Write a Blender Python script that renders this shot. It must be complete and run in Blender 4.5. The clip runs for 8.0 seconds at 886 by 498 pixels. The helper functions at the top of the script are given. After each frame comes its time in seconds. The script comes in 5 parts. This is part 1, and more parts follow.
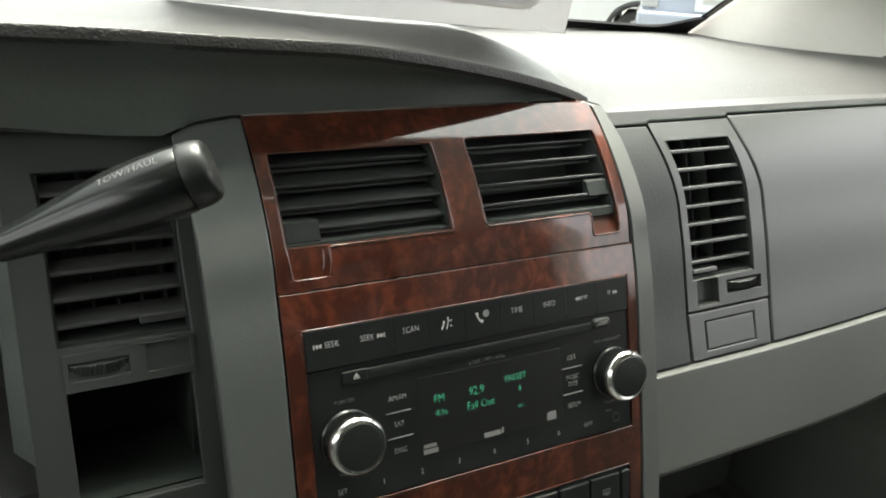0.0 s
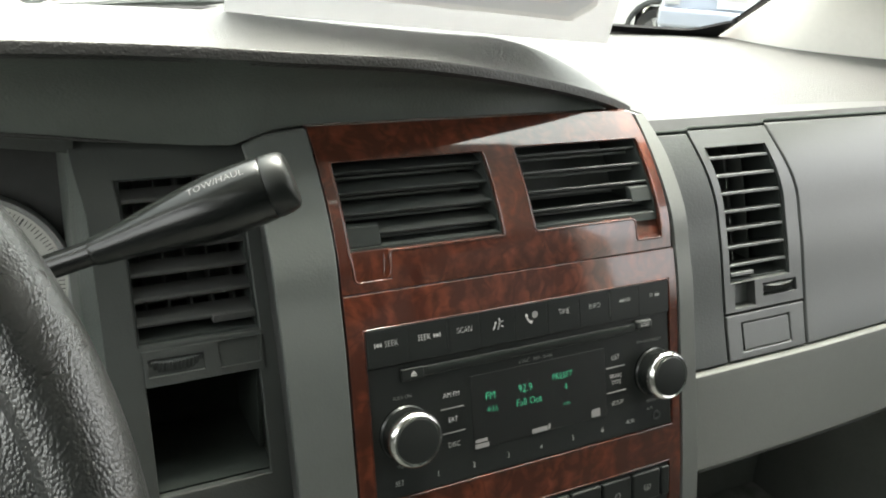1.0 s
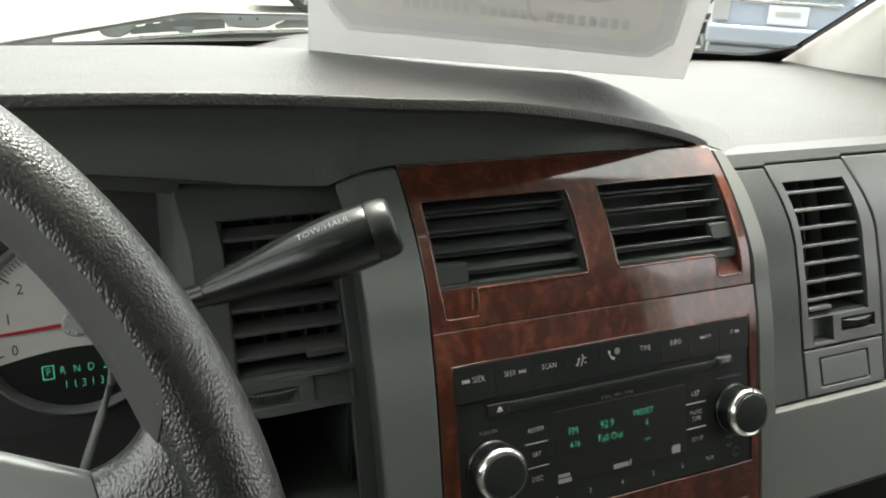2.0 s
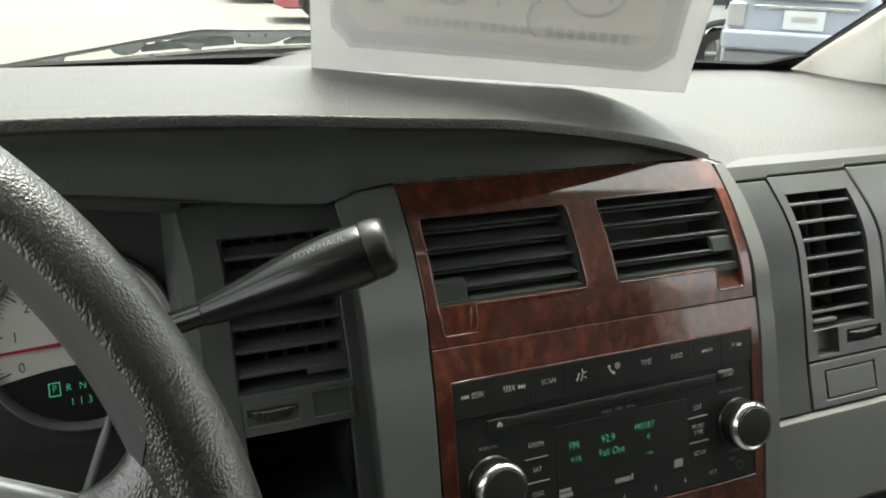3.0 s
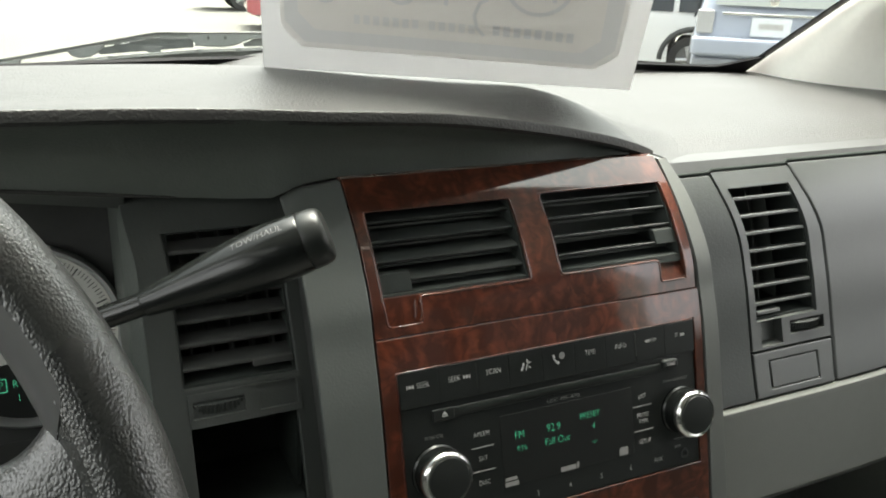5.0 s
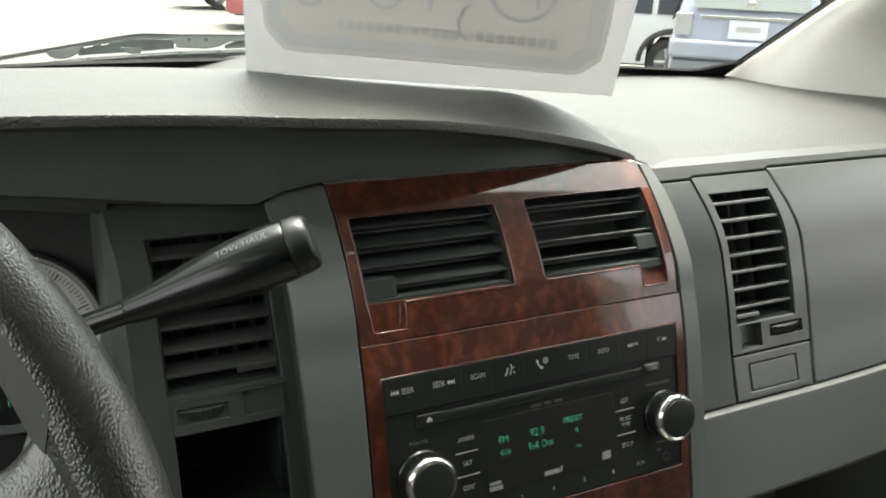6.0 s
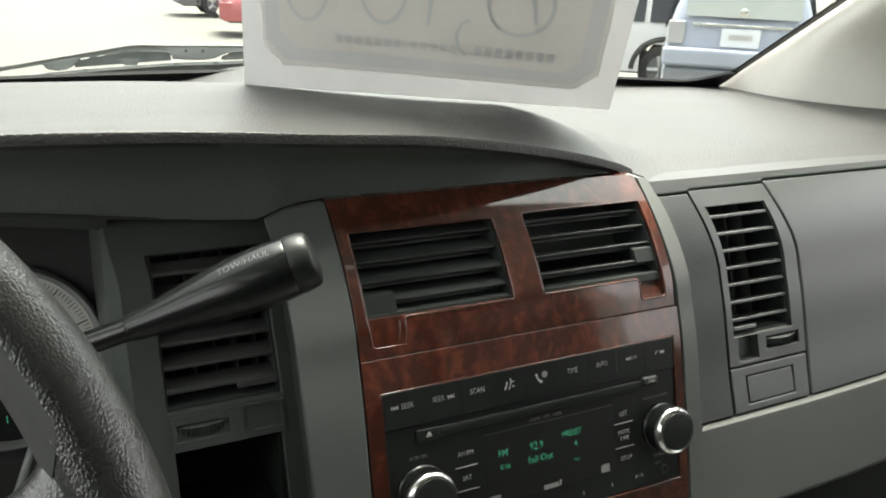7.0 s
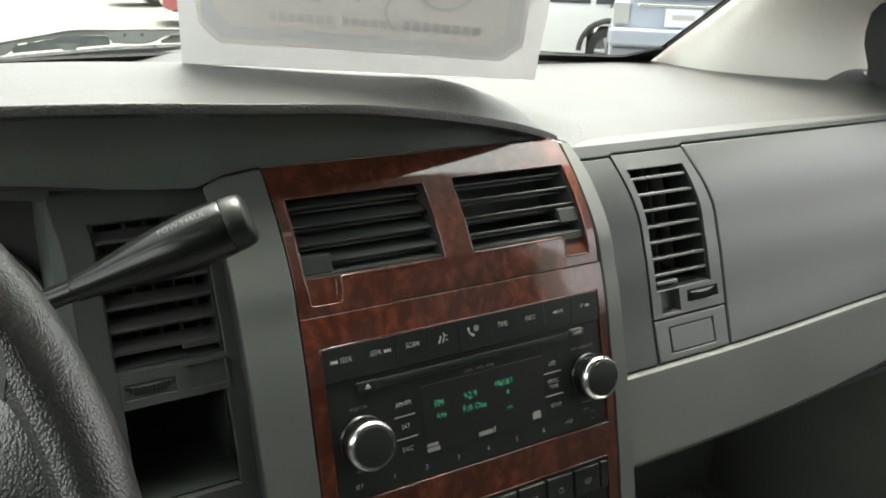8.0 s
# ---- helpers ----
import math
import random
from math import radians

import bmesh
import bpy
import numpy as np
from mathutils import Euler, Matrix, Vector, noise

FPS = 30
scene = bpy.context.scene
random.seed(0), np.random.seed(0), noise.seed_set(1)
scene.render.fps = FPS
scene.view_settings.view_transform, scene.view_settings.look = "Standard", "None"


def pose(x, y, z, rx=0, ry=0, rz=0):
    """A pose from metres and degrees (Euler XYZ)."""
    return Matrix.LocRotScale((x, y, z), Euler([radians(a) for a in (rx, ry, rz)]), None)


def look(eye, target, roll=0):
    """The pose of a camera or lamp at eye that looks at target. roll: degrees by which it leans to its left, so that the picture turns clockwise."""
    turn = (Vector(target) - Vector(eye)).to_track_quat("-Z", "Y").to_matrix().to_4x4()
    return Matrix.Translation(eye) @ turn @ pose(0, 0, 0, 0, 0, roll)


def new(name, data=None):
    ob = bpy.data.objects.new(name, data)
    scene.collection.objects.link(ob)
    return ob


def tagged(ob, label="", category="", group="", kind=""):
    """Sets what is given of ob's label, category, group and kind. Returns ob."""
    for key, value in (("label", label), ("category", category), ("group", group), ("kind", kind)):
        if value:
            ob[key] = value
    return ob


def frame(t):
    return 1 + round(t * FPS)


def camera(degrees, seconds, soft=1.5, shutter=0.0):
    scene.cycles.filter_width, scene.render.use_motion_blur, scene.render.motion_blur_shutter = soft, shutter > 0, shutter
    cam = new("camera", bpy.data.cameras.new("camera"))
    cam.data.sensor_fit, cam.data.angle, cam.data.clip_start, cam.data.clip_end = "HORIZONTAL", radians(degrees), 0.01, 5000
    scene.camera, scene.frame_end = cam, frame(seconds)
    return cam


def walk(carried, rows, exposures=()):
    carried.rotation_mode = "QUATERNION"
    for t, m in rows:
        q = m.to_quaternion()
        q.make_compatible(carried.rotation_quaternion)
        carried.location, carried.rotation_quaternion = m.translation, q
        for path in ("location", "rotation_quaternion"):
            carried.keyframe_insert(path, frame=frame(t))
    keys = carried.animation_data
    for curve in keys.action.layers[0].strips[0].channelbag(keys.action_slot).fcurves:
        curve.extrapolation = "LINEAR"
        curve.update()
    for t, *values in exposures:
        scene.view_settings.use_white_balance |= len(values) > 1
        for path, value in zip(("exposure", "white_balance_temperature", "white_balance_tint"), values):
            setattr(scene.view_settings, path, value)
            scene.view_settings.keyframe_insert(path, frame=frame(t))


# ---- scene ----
cam = camera(57.0, 8.0, soft=1.9)
METRES, EYE, TILT, LEAN, TURN = 0.22, 1.40, -21.0, -3.5, -28.5
ROWS = [
    (0.0, 0.0, 0.0, 0.0, 0.0, 0.0, 0.0),
    (0.5, -0.059, -0.0747, 0.0003, 1.58, -0.27, -0.99),
    (1.0, -0.0978, -0.1077, 0.0199, 1.24, -0.23, -0.32),
    (1.5, -0.2313, -0.1511, 0.0563, 2.78, 0.33, -0.56),
    (3.0, -0.1683, -0.1774, 0.1041, 5.37, 1.37, -0.3),
    (3.5, -0.1349, -0.1821, 0.1148, 5.45, 1.76, 0.3),
    (4.0, -0.0813, -0.2054, 0.1118, 5.17, 1.95, 0.24),
    (4.5, -0.075, -0.2056, 0.0609, 4.55, 1.91, 0.16),
    (6.0, -0.089, -0.2135, 0.0772, 2.31, 1.9, 0.29),
    (6.5, -0.139, -0.1875, 0.1461, 2.07, 1.82, 0.01),
    (7.0, -0.1047, -0.2226, 0.0997, 1.88, 2.38, 0.4),
    (7.5, -0.032, -0.2731, 0.0373, 0.57, 2.01, 1.18),
    (8.0, -0.0311, -0.3633, 0.0181, -1.12, 1.35, 2.32),
]
walk(cam, [(t, pose(0, 0, EYE, TILT, LEAN, TURN) @ pose(METRES * x, METRES * y, METRES * z, 90 + pitch, roll, yaw)) for t, x, y, z, yaw, pitch, roll in ROWS],
     exposures=[(0.0, 2.56, 6800, 8.5), (0.5, 2.87, 6800, 8.5), (1.0, 2.92, 6800, 8.5), (1.5, 2.67, 6800, 8.5), (3.0, 2.25, 6800, 8.5), (3.5, 2.22, 6800, 8.5), (4.5, 2.32, 6800, 8.5), (6.0, 2.38, 6800, 8.5), (7.0, 2.25, 6800, 8.5), (8.0, 2.44, 6800, 8.5)])

# ---- light ----
world = bpy.data.worlds.new("sky")
scene.world = world
world.use_nodes = True
wn = world.node_tree
wn.nodes.clear()
sky = wn.nodes.new("ShaderNodeTexSky")
sky.sky_type, sky.sun_disc = "NISHITA", False
sky.sun_elevation, sky.sun_rotation = radians(68), radians(30)
sky.dust_density = 6.0
bg = wn.nodes.new("ShaderNodeBackground")
bg.inputs["Strength"].default_value = 0.15
wout = wn.nodes.new("ShaderNodeOutputWorld")
haze = wn.nodes.new("ShaderNodeHueSaturation")
haze.inputs["Saturation"].default_value = 0.2
wn.links.new(sky.outputs[0], haze.inputs["Color"])
wn.links.new(haze.outputs[0], bg.inputs[0])
wn.links.new(bg.outputs[0], wout.inputs[0])
sun = new("sun", bpy.data.lights.new("sun", "SUN"))
sun.data.energy, sun.data.angle, sun.data.color = 2.2, radians(32), (1.0, 0.96, 0.89)
sun.matrix_basis = look((1.52, 2.64, 7.4), (0, 0, 0))
side = new("window_light", bpy.data.lights.new("window_light", "AREA"))
side.data.shape, side.data.size, side.data.size_y, side.data.energy, side.data.color = "RECTANGLE", 0.7, 0.42, 0.045, (0.95, 1.0, 0.98)
side.matrix_basis = look((1.06, 0.18, 1.54), (0.45, 0.36, 1.24))
driver_side = new("window_light", bpy.data.lights.new("window_light", "AREA"))
driver_side.data.shape, driver_side.data.size, driver_side.data.size_y, driver_side.data.energy, driver_side.data.color = "RECTANGLE", 0.95, 0.42, 0.46, (0.95, 1.0, 0.98)
driver_side.matrix_basis = look((-0.57, 0.12, 1.52), (0.3, 0.3, 1.27))


# ---- materials ----
def material(name, base, rough=0.5, metal=0.0, spec=0.5, coat=0.0, coat_rough=0.05, emit=None, emit_strength=0.0):
    m = bpy.data.materials.new(name)
    m.use_nodes = True
    b = m.node_tree.nodes["Principled BSDF"]
    b.inputs["Base Color"].default_value = (*base, 1)
    b.inputs["Roughness"].default_value = rough
    b.inputs["Metallic"].default_value = metal
    b.inputs["Specular IOR Level"].default_value = spec
    b.inputs["Coat Weight"].default_value = coat
    b.inputs["Coat Roughness"].default_value = coat_rough
    if emit:
        b.inputs["Emission Color"].default_value = (*emit, 1)
        b.inputs["Emission Strength"].default_value = emit_strength
    return m


def node(m, kind, **inputs):
    n = m.node_tree.nodes.new(kind)
    for k, v in inputs.items():
        n.inputs[k.replace("_", " ")].default_value = v
    return n


def link(m, a, b):
    m.node_tree.links.new(a, b)


def principled(m):
    return m.node_tree.nodes["Principled BSDF"]


def ramp(m, fac, stops):
    r = m.node_tree.nodes.new("ShaderNodeValToRGB")
    while len(r.color_ramp.elements) < len(stops):
        r.color_ramp.elements.new(0.5)
    for e, (p, c) in zip(r.color_ramp.elements, stops):
        e.position, e.color = p, (*c, 1)
    link(m, fac, r.inputs[0])
    return r.outputs[0]


def coords(m):
    return node(m, "ShaderNodeTexCoord").outputs["Object"]


def vary(m, base, amount=0.12, scale=9.0, fine=140.0, rough=None):
    """Stains at a large scale and specks at a small one, in colour and in gloss."""
    co = coords(m)
    big, small = node(m, "ShaderNodeTexNoise", Scale=scale, Detail=5.0), node(m, "ShaderNodeTexNoise", Scale=fine, Detail=3.0)
    link(m, co, big.inputs["Vector"]), link(m, co, small.inputs["Vector"])
    mix = node(m, "ShaderNodeMath")
    mix.operation = "MULTIPLY_ADD"
    mix.inputs[1].default_value = 0.35
    link(m, small.outputs[0], mix.inputs[0]), link(m, big.outputs[0], mix.inputs[2])
    lo, hi = [tuple(c * k for c in base) for k in (1 - amount, 1 + amount)]
    link(m, ramp(m, mix.outputs[0], [(0.45, lo), (0.9, hi)]), principled(m).inputs["Base Color"])
    if rough:
        r = node(m, "ShaderNodeMapRange")
        r.inputs["From Min"].default_value, r.inputs["From Max"].default_value = 0.3, 0.75
        r.inputs["To Min"].default_value, r.inputs["To Max"].default_value = rough
        link(m, big.outputs[0], r.inputs["Value"]), link(m, r.outputs[0], principled(m).inputs["Roughness"])
    return m


def grain(m, scale, strength, distance, smooth=0.0, stretch=(1, 1, 1), wrinkle=0.0025):
    """Moulded leather grain: cells with soft valleys between them."""
    co = node(m, "ShaderNodeMapping")
    co.inputs["Scale"].default_value = stretch
    link(m, coords(m), co.inputs["Vector"])
    warp = node(m, "ShaderNodeTexNoise", Scale=scale * 0.6, Detail=2.0)
    link(m, co.outputs[0], warp.inputs["Vector"])
    add = node(m, "ShaderNodeMixRGB")
    add.inputs[0].default_value = wrinkle
    link(m, co.outputs[0], add.inputs[1]), link(m, warp.outputs["Color"], add.inputs[2])
    cells = node(m, "ShaderNodeTexVoronoi", Scale=scale)
    cells.feature = "SMOOTH_F1"
    cells.inputs["Smoothness"].default_value = 0.35 + smooth
    link(m, add.outputs[0], cells.inputs["Vector"])
    rough = node(m, "ShaderNodeTexNoise", Scale=scale * 2.5, Detail=3.0)
    link(m, co.outputs[0], rough.inputs["Vector"])
    h = node(m, "ShaderNodeMath")
    h.operation = "MULTIPLY_ADD"
    h.inputs[1].default_value = 0.3
    link(m, rough.outputs[0], h.inputs[0]), link(m, cells.outputs["Distance"], h.inputs[2])
    bump = node(m, "ShaderNodeBump", Strength=strength, Distance=distance)
    bump.invert = True
    link(m, h.outputs[0], bump.inputs["Height"])
    link(m, bump.outputs[0], principled(m).inputs["Normal"])
    return m


PAD = grain(vary(material("dash_vinyl", (0.031, 0.0318, 0.0304), 0.45, spec=0.36), (0.031, 0.0318, 0.0304), 0.1, rough=(0.38, 0.44)), 520, 0.75, 0.0006)
# the pad's vinyl with a lightened base, to lift surfaces out of shade
LIFTEDVINYL = grain(vary(material("lifted_vinyl", (0.072, 0.083, 0.0755), 0.5), (0.072, 0.083, 0.0755), 0.1, rough=(0.45, 0.55)), 560, 0.35, 0.0005)
DUSK = grain(vary(material("dark_slate_plastic", (0.045, 0.0505, 0.0472), 0.48), (0.045, 0.0505, 0.0472), 0.08, rough=(0.44, 0.54)), 700, 0.22, 0.0004)
SLATE = grain(vary(material("slate_plastic", (0.048, 0.0535, 0.050), 0.5, spec=1.0), (0.048, 0.0535, 0.050), 0.08, rough=(0.33, 0.4)), 620, 0.13, 0.0004)
COLUMN = grain(vary(material("column_vinyl", (0.043, 0.049, 0.0465), 0.45), (0.043, 0.049, 0.0465), 0.08, rough=(0.4, 0.5)), 620, 0.18, 0.0005)
LIGHT = grain(vary(material("light_slate_plastic", (0.101, 0.112, 0.105), 0.5), (0.101, 0.112, 0.105), 0.06, rough=(0.38, 0.46)), 620, 0.14, 0.0004)
BAND = grain(vary(material("lower_band_plastic", (0.098, 0.1050, 0.0965), 0.5), (0.098, 0.1050, 0.0965), 0.06, rough=(0.38, 0.46)), 620, 0.14, 0.0004)
DARK = vary(material("dark_vent_plastic", (0.025, 0.029, 0.0275), 0.48, spec=0.35), (0.025, 0.029, 0.0275), 0.2)
BLACK = vary(material("black_plastic", (0.042, 0.044, 0.043), 0.4), (0.042, 0.044, 0.043), 0.25)
RADIO = vary(material("radio_face_plastic", (0.0165, 0.0192, 0.018), 0.38, spec=0.32), (0.0165, 0.0192, 0.018), 0.15, rough=(0.33, 0.45))
GLOSSBLACK = material("display_lens", (0.0125, 0.0142, 0.0134), 0.36)
GRIP = vary(material("lever_grip_plastic", (0.0078, 0.0093, 0.0088), 0.22, spec=0.42), (0.0078, 0.0093, 0.0088), 0.15, rough=(0.20, 0.25))
STEM = vary(material("stem_enamel", (0.006, 0.0068, 0.0065), 0.18), (0.006, 0.0068, 0.0065), 0.15)
CHROME = vary(material("satin_chrome", (0.72, 0.72, 0.7), 0.12, 1.0), (0.72, 0.72, 0.7), 0.06, rough=(0.08, 0.2))
SILVER = vary(material("silver_paint", (0.33, 0.34, 0.34), 0.35, 0.4), (0.33, 0.34, 0.34), 0.06)
INK = material("white_print", (0.6, 0.6, 0.585), 0.5)
DIMINK = material("grey_print", (0.3, 0.3, 0.29), 0.5)
FADED = material("worn_print", (0.11, 0.11, 0.11), 0.6)
GREEN = material("green_segments", (0.02, 0.1, 0.06), 0.4, emit=(0.1, 0.75, 0.42), emit_strength=0.12)
LEATHER = grain(vary(material("wheel_leather", (0.022, 0.0242, 0.0234), 0.4, spec=1.0), (0.022, 0.0242, 0.0234), 0.12, rough=(0.25, 0.3)), 1100, 0.40, 0.0005, smooth=0.05, stretch=(1, 1, 0.7), wrinkle=0.0006)
RIMCOVER = vary(material("rim_cover_rubber", (0.05, 0.052, 0.052), 0.5), (0.05, 0.052, 0.052), 0.08, rough=(0.45, 0.55))
STRIP = grain(vary(material("pale_edge_plastic", (0.125, 0.134, 0.125), 0.42), (0.125, 0.134, 0.125), 0.05, rough=(0.36, 0.44)), 620, 0.1, 0.0004)
DIAL = vary(material("dial_white", (0.62, 0.62, 0.58), 0.5), (0.62, 0.62, 0.58), 0.04)
HUB = vary(material("hub_grey", (0.42, 0.43, 0.42), 0.45), (0.42, 0.43, 0.42), 0.05)
RED = material("needle_red", (0.45, 0.01, 0.03), 0.4)
CREAM = grain(vary(material("cream_trim", (0.88, 0.855, 0.79), 0.85, spec=0.2), (0.88, 0.855, 0.79), 0.04), 900, 0.08, 0.0003)
HEADLINER = grain(vary(material("roof_lining_cloth", (0.34, 0.335, 0.31), 0.95, spec=0.1), (0.34, 0.335, 0.31), 0.05), 900, 0.3, 0.0004)
CARPET = grain(vary(material("carpet", (0.22, 0.23, 0.215), 0.95), (0.22, 0.23, 0.215), 0.3, 30, 500), 900, 0.8, 0.002)
PAPER = vary(material("sign_card", (0.64, 0.645, 0.65), 0.75), (0.64, 0.645, 0.65), 0.03)
FRIT = material("black_glass_edge", (0.010, 0.010, 0.011), 0.6)


def lets_light_through(m, share=0.55):
    """Thin card: part of the light that falls on its far side shines through."""
    t = m.node_tree
    b, out = principled(m), t.nodes["Material Output"]
    tr, mx = t.nodes.new("ShaderNodeBsdfTranslucent"), t.nodes.new("ShaderNodeMixShader")
    tr.inputs["Color"].default_value = b.inputs["Base Color"].default_value
    mx.inputs[0].default_value = share
    t.links.new(b.outputs[0], mx.inputs[1]), t.links.new(tr.outputs[0], mx.inputs[2]), t.links.new(mx.outputs[0], out.inputs[0])
    return m


lets_light_through(PAPER, 0.38)
# base greyed so the vent depths carry veiling glare
DUCT = vary(material("glare_lifted_duct", (0.12, 0.135, 0.126), 0.6), (0.12, 0.135, 0.126), 0.2)
VENTBLACK = vary(material("vent_black_plastic", (0.030, 0.0355, 0.033), 0.62, spec=0.2), (0.030, 0.0355, 0.033), 0.2)
BINBLACK = vary(material("bin_lining", (0.034, 0.041, 0.037), 0.8, spec=0.1), (0.034, 0.041, 0.037), 0.2)
SATIN = vary(material("satin_spoke_paint", (0.36, 0.37, 0.365), 0.38, 0.5), (0.36, 0.37, 0.365), 0.05, rough=(0.34, 0.42))
KICK = grain(vary(material("lower_trim_plastic", (0.19, 0.203, 0.19), 0.7), (0.19, 0.203, 0.19), 0.1), 500, 0.2, 0.0005)
RUBBER = vary(material("rubber", (0.02, 0.02, 0.02), 0.7), (0.02, 0.02, 0.02), 0.25)
COWL = vary(material("cowl_plastic", (0.11, 0.112, 0.108), 0.6), (0.11, 0.112, 0.108), 0.25)
# grey raised to put the haze over the wiper into its colour
WIPER = vary(material("wiper_metal", (0.27, 0.28, 0.275), 0.45), (0.27, 0.28, 0.275), 0.2)
ARMGREY = vary(material("wiper_arm_paint", (0.15, 0.152, 0.148), 0.5), (0.15, 0.152, 0.148), 0.15)
LINKGREY = vary(material("wiper_linkage", (0.2, 0.21, 0.21), 0.5), (0.2, 0.21, 0.21), 0.3, 40.0)
CONCRETE = vary(material("pale_concrete", (0.125, 0.122, 0.107), 0.9), (0.125, 0.122, 0.107), 0.1, 0.35, 8.0)
# blue paled and greyed: windshield haze mixed into the paint
BLUE = vary(material("hazed_blue_paint", (0.38, 0.415, 0.50), 0.35, 0.2, coat=0.6), (0.38, 0.415, 0.50), 0.05)
WHITE = vary(material("white_car_paint", (0.78, 0.78, 0.78), 0.3, coat=1.0), (0.78, 0.78, 0.78), 0.02)
# red turned pinkish, with overexposure and haze put into the colour
CARRED = vary(material("hazed_red_paint", (0.42, 0.09, 0.10), 0.3, coat=1.0), (0.42, 0.09, 0.10), 0.05)
CARGREY = vary(material("grey_car_paint", (0.12, 0.12, 0.13), 0.3, coat=1.0), (0.12, 0.12, 0.13), 0.05)
CARGLASS = material("car_window", (0.02, 0.025, 0.03), 0.05)
# grey base paints the sky's reflection into the rear glass
REARGLASS = material("sky_sheen_car_window", (0.30, 0.32, 0.31), 0.2)
# valance and lens lightened to carry the same haze
VALANCE = vary(material("hazed_valance", (0.2, 0.21, 0.23), 0.6), (0.2, 0.21, 0.23), 0.15, 3.0)
LENS = material("hazed_lamp_lens", (0.42, 0.42, 0.43), 0.2, coat=1.0)
PLATE = vary(material("pale_plate", (0.75, 0.78, 0.82), 0.5), (0.75, 0.78, 0.82), 0.03)
ALLOY = vary(material("wheel_alloy", (0.55, 0.55, 0.56), 0.35, 0.7), (0.55, 0.55, 0.56), 0.06)

WOOD = material("burl_wood", (0.1, 0.03, 0.02), 0.45, spec=0.2, coat=1.0, coat_rough=0.06)
principled(WOOD).inputs["Coat IOR"].default_value = 1.8
co = coords(WOOD)
wa = node(WOOD, "ShaderNodeTexNoise", Scale=30.0, Detail=3.0, Distortion=0.6)
link(WOOD, co, wa.inputs["Vector"])
wm = node(WOOD, "ShaderNodeMixRGB")
wm.inputs[0].default_value = 0.022
link(WOOD, co, wm.inputs[1]), link(WOOD, wa.outputs["Color"], wm.inputs[2])
leaves = []
for turn, size in ((38, 112.0), (-47, 88.0)):
    lie = node(WOOD, "ShaderNodeMapping")
    lie.inputs["Rotation"].default_value, lie.inputs["Scale"].default_value = (0, radians(turn), 0), (1.0, 0.6, 0.42)
    link(WOOD, wm.outputs[0], lie.inputs["Vector"])
    leaf = node(WOOD, "ShaderNodeTexVoronoi", Scale=size)
    leaf.feature = "SMOOTH_F1"
    leaf.inputs["Smoothness"].default_value = 0.3
    link(WOOD, lie.outputs[0], leaf.inputs["Vector"])
    leaves.append(leaf.outputs["Distance"])
wb = node(WOOD, "ShaderNodeTexNoise", Scale=105.0, Detail=4.0, Distortion=1.4)
link(WOOD, wm.outputs[0], wb.inputs["Vector"])
vein = node(WOOD, "ShaderNodeTexNoise", Scale=40.0, Detail=2.0, Distortion=1.6)
link(WOOD, wm.outputs[0], vein.inputs["Vector"])


def wood_math(op, a, b, c=None):
    n = node(WOOD, "ShaderNodeMath")
    n.operation = op
    for k, v in enumerate((a, b, c)):
        if isinstance(v, float):
            n.inputs[k].default_value = v
        elif v is not None:
            link(WOOD, v, n.inputs[k])
    return n.outputs[0]


# pale leaf-shaped figure between thin dark veins, over finer mottling
ridge = wood_math("MINIMUM", wood_math("MULTIPLY", wood_math("ABSOLUTE", wood_math("SUBTRACT", vein.outputs[0], 0.5), 0.0), 8.0), 1.0)
figure = wood_math("MULTIPLY_ADD", wood_math("MAXIMUM", leaves[0], leaves[1]), -0.8, wood_math("MULTIPLY_ADD", wb.outputs[0], 0.5, 0.44))
figure = wood_math("MULTIPLY_ADD", ridge, 0.22, figure)
link(WOOD, ramp(WOOD, figure, [(0.2, (0.050, 0.0122, 0.0058)), (0.4, (0.083, 0.0208, 0.0096)), (0.56, (0.114, 0.0288, 0.0130)), (0.76, (0.162, 0.0450, 0.0205))]), principled(WOOD).inputs["Base Color"])

GLASS = bpy.data.materials.new("clear_glass")
GLASS.use_nodes = True
gt = GLASS.node_tree
gt.nodes.clear()
g_out, g_mix = gt.nodes.new("ShaderNodeOutputMaterial"), gt.nodes.new("ShaderNodeMixShader")
g_tr, g_gl = gt.nodes.new("ShaderNodeBsdfTransparent"), gt.nodes.new("ShaderNodeBsdfGlossy")
g_tr.inputs[0].default_value, g_gl.inputs["Roughness"].default_value = (0.9, 0.93, 0.91, 1), 0.02
g_mix.inputs[0].default_value = 0.03
gt.links.new(g_tr.outputs[0], g_mix.inputs[1])
gt.links.new(g_gl.outputs[0], g_mix.inputs[2]), gt.links.new(g_mix.outputs[0], g_out.inputs[0])


TINTED = GLASS.copy()
TINTED.name = "tinted_glass"
TINTED.node_tree.nodes[g_tr.name].inputs[0].default_value = (0.2, 0.22, 0.21, 1)


# ---- building helpers ----
def smooth(a, b, x):
    s = min(1.0, max(0.0, (x - a) / (b - a)))
    return s * s * (3 - 2 * s)


def thing(name, at, label, category, group="", kind=""):
    ob = new(name)
    ob.empty_display_size = 0.05
    ob.location = at
    return tagged(ob, label, category, group, kind)


def part(name, bm, mat, parent=None, label="", bevel=0.0, segments=2, sharp=35):
    me = bpy.data.meshes.new(name)
    bmesh.ops.recalc_face_normals(bm, faces=bm.faces)
    bm.to_mesh(me)
    bm.free()
    return place(name, me, mat, parent, label, bevel, segments, sharp)


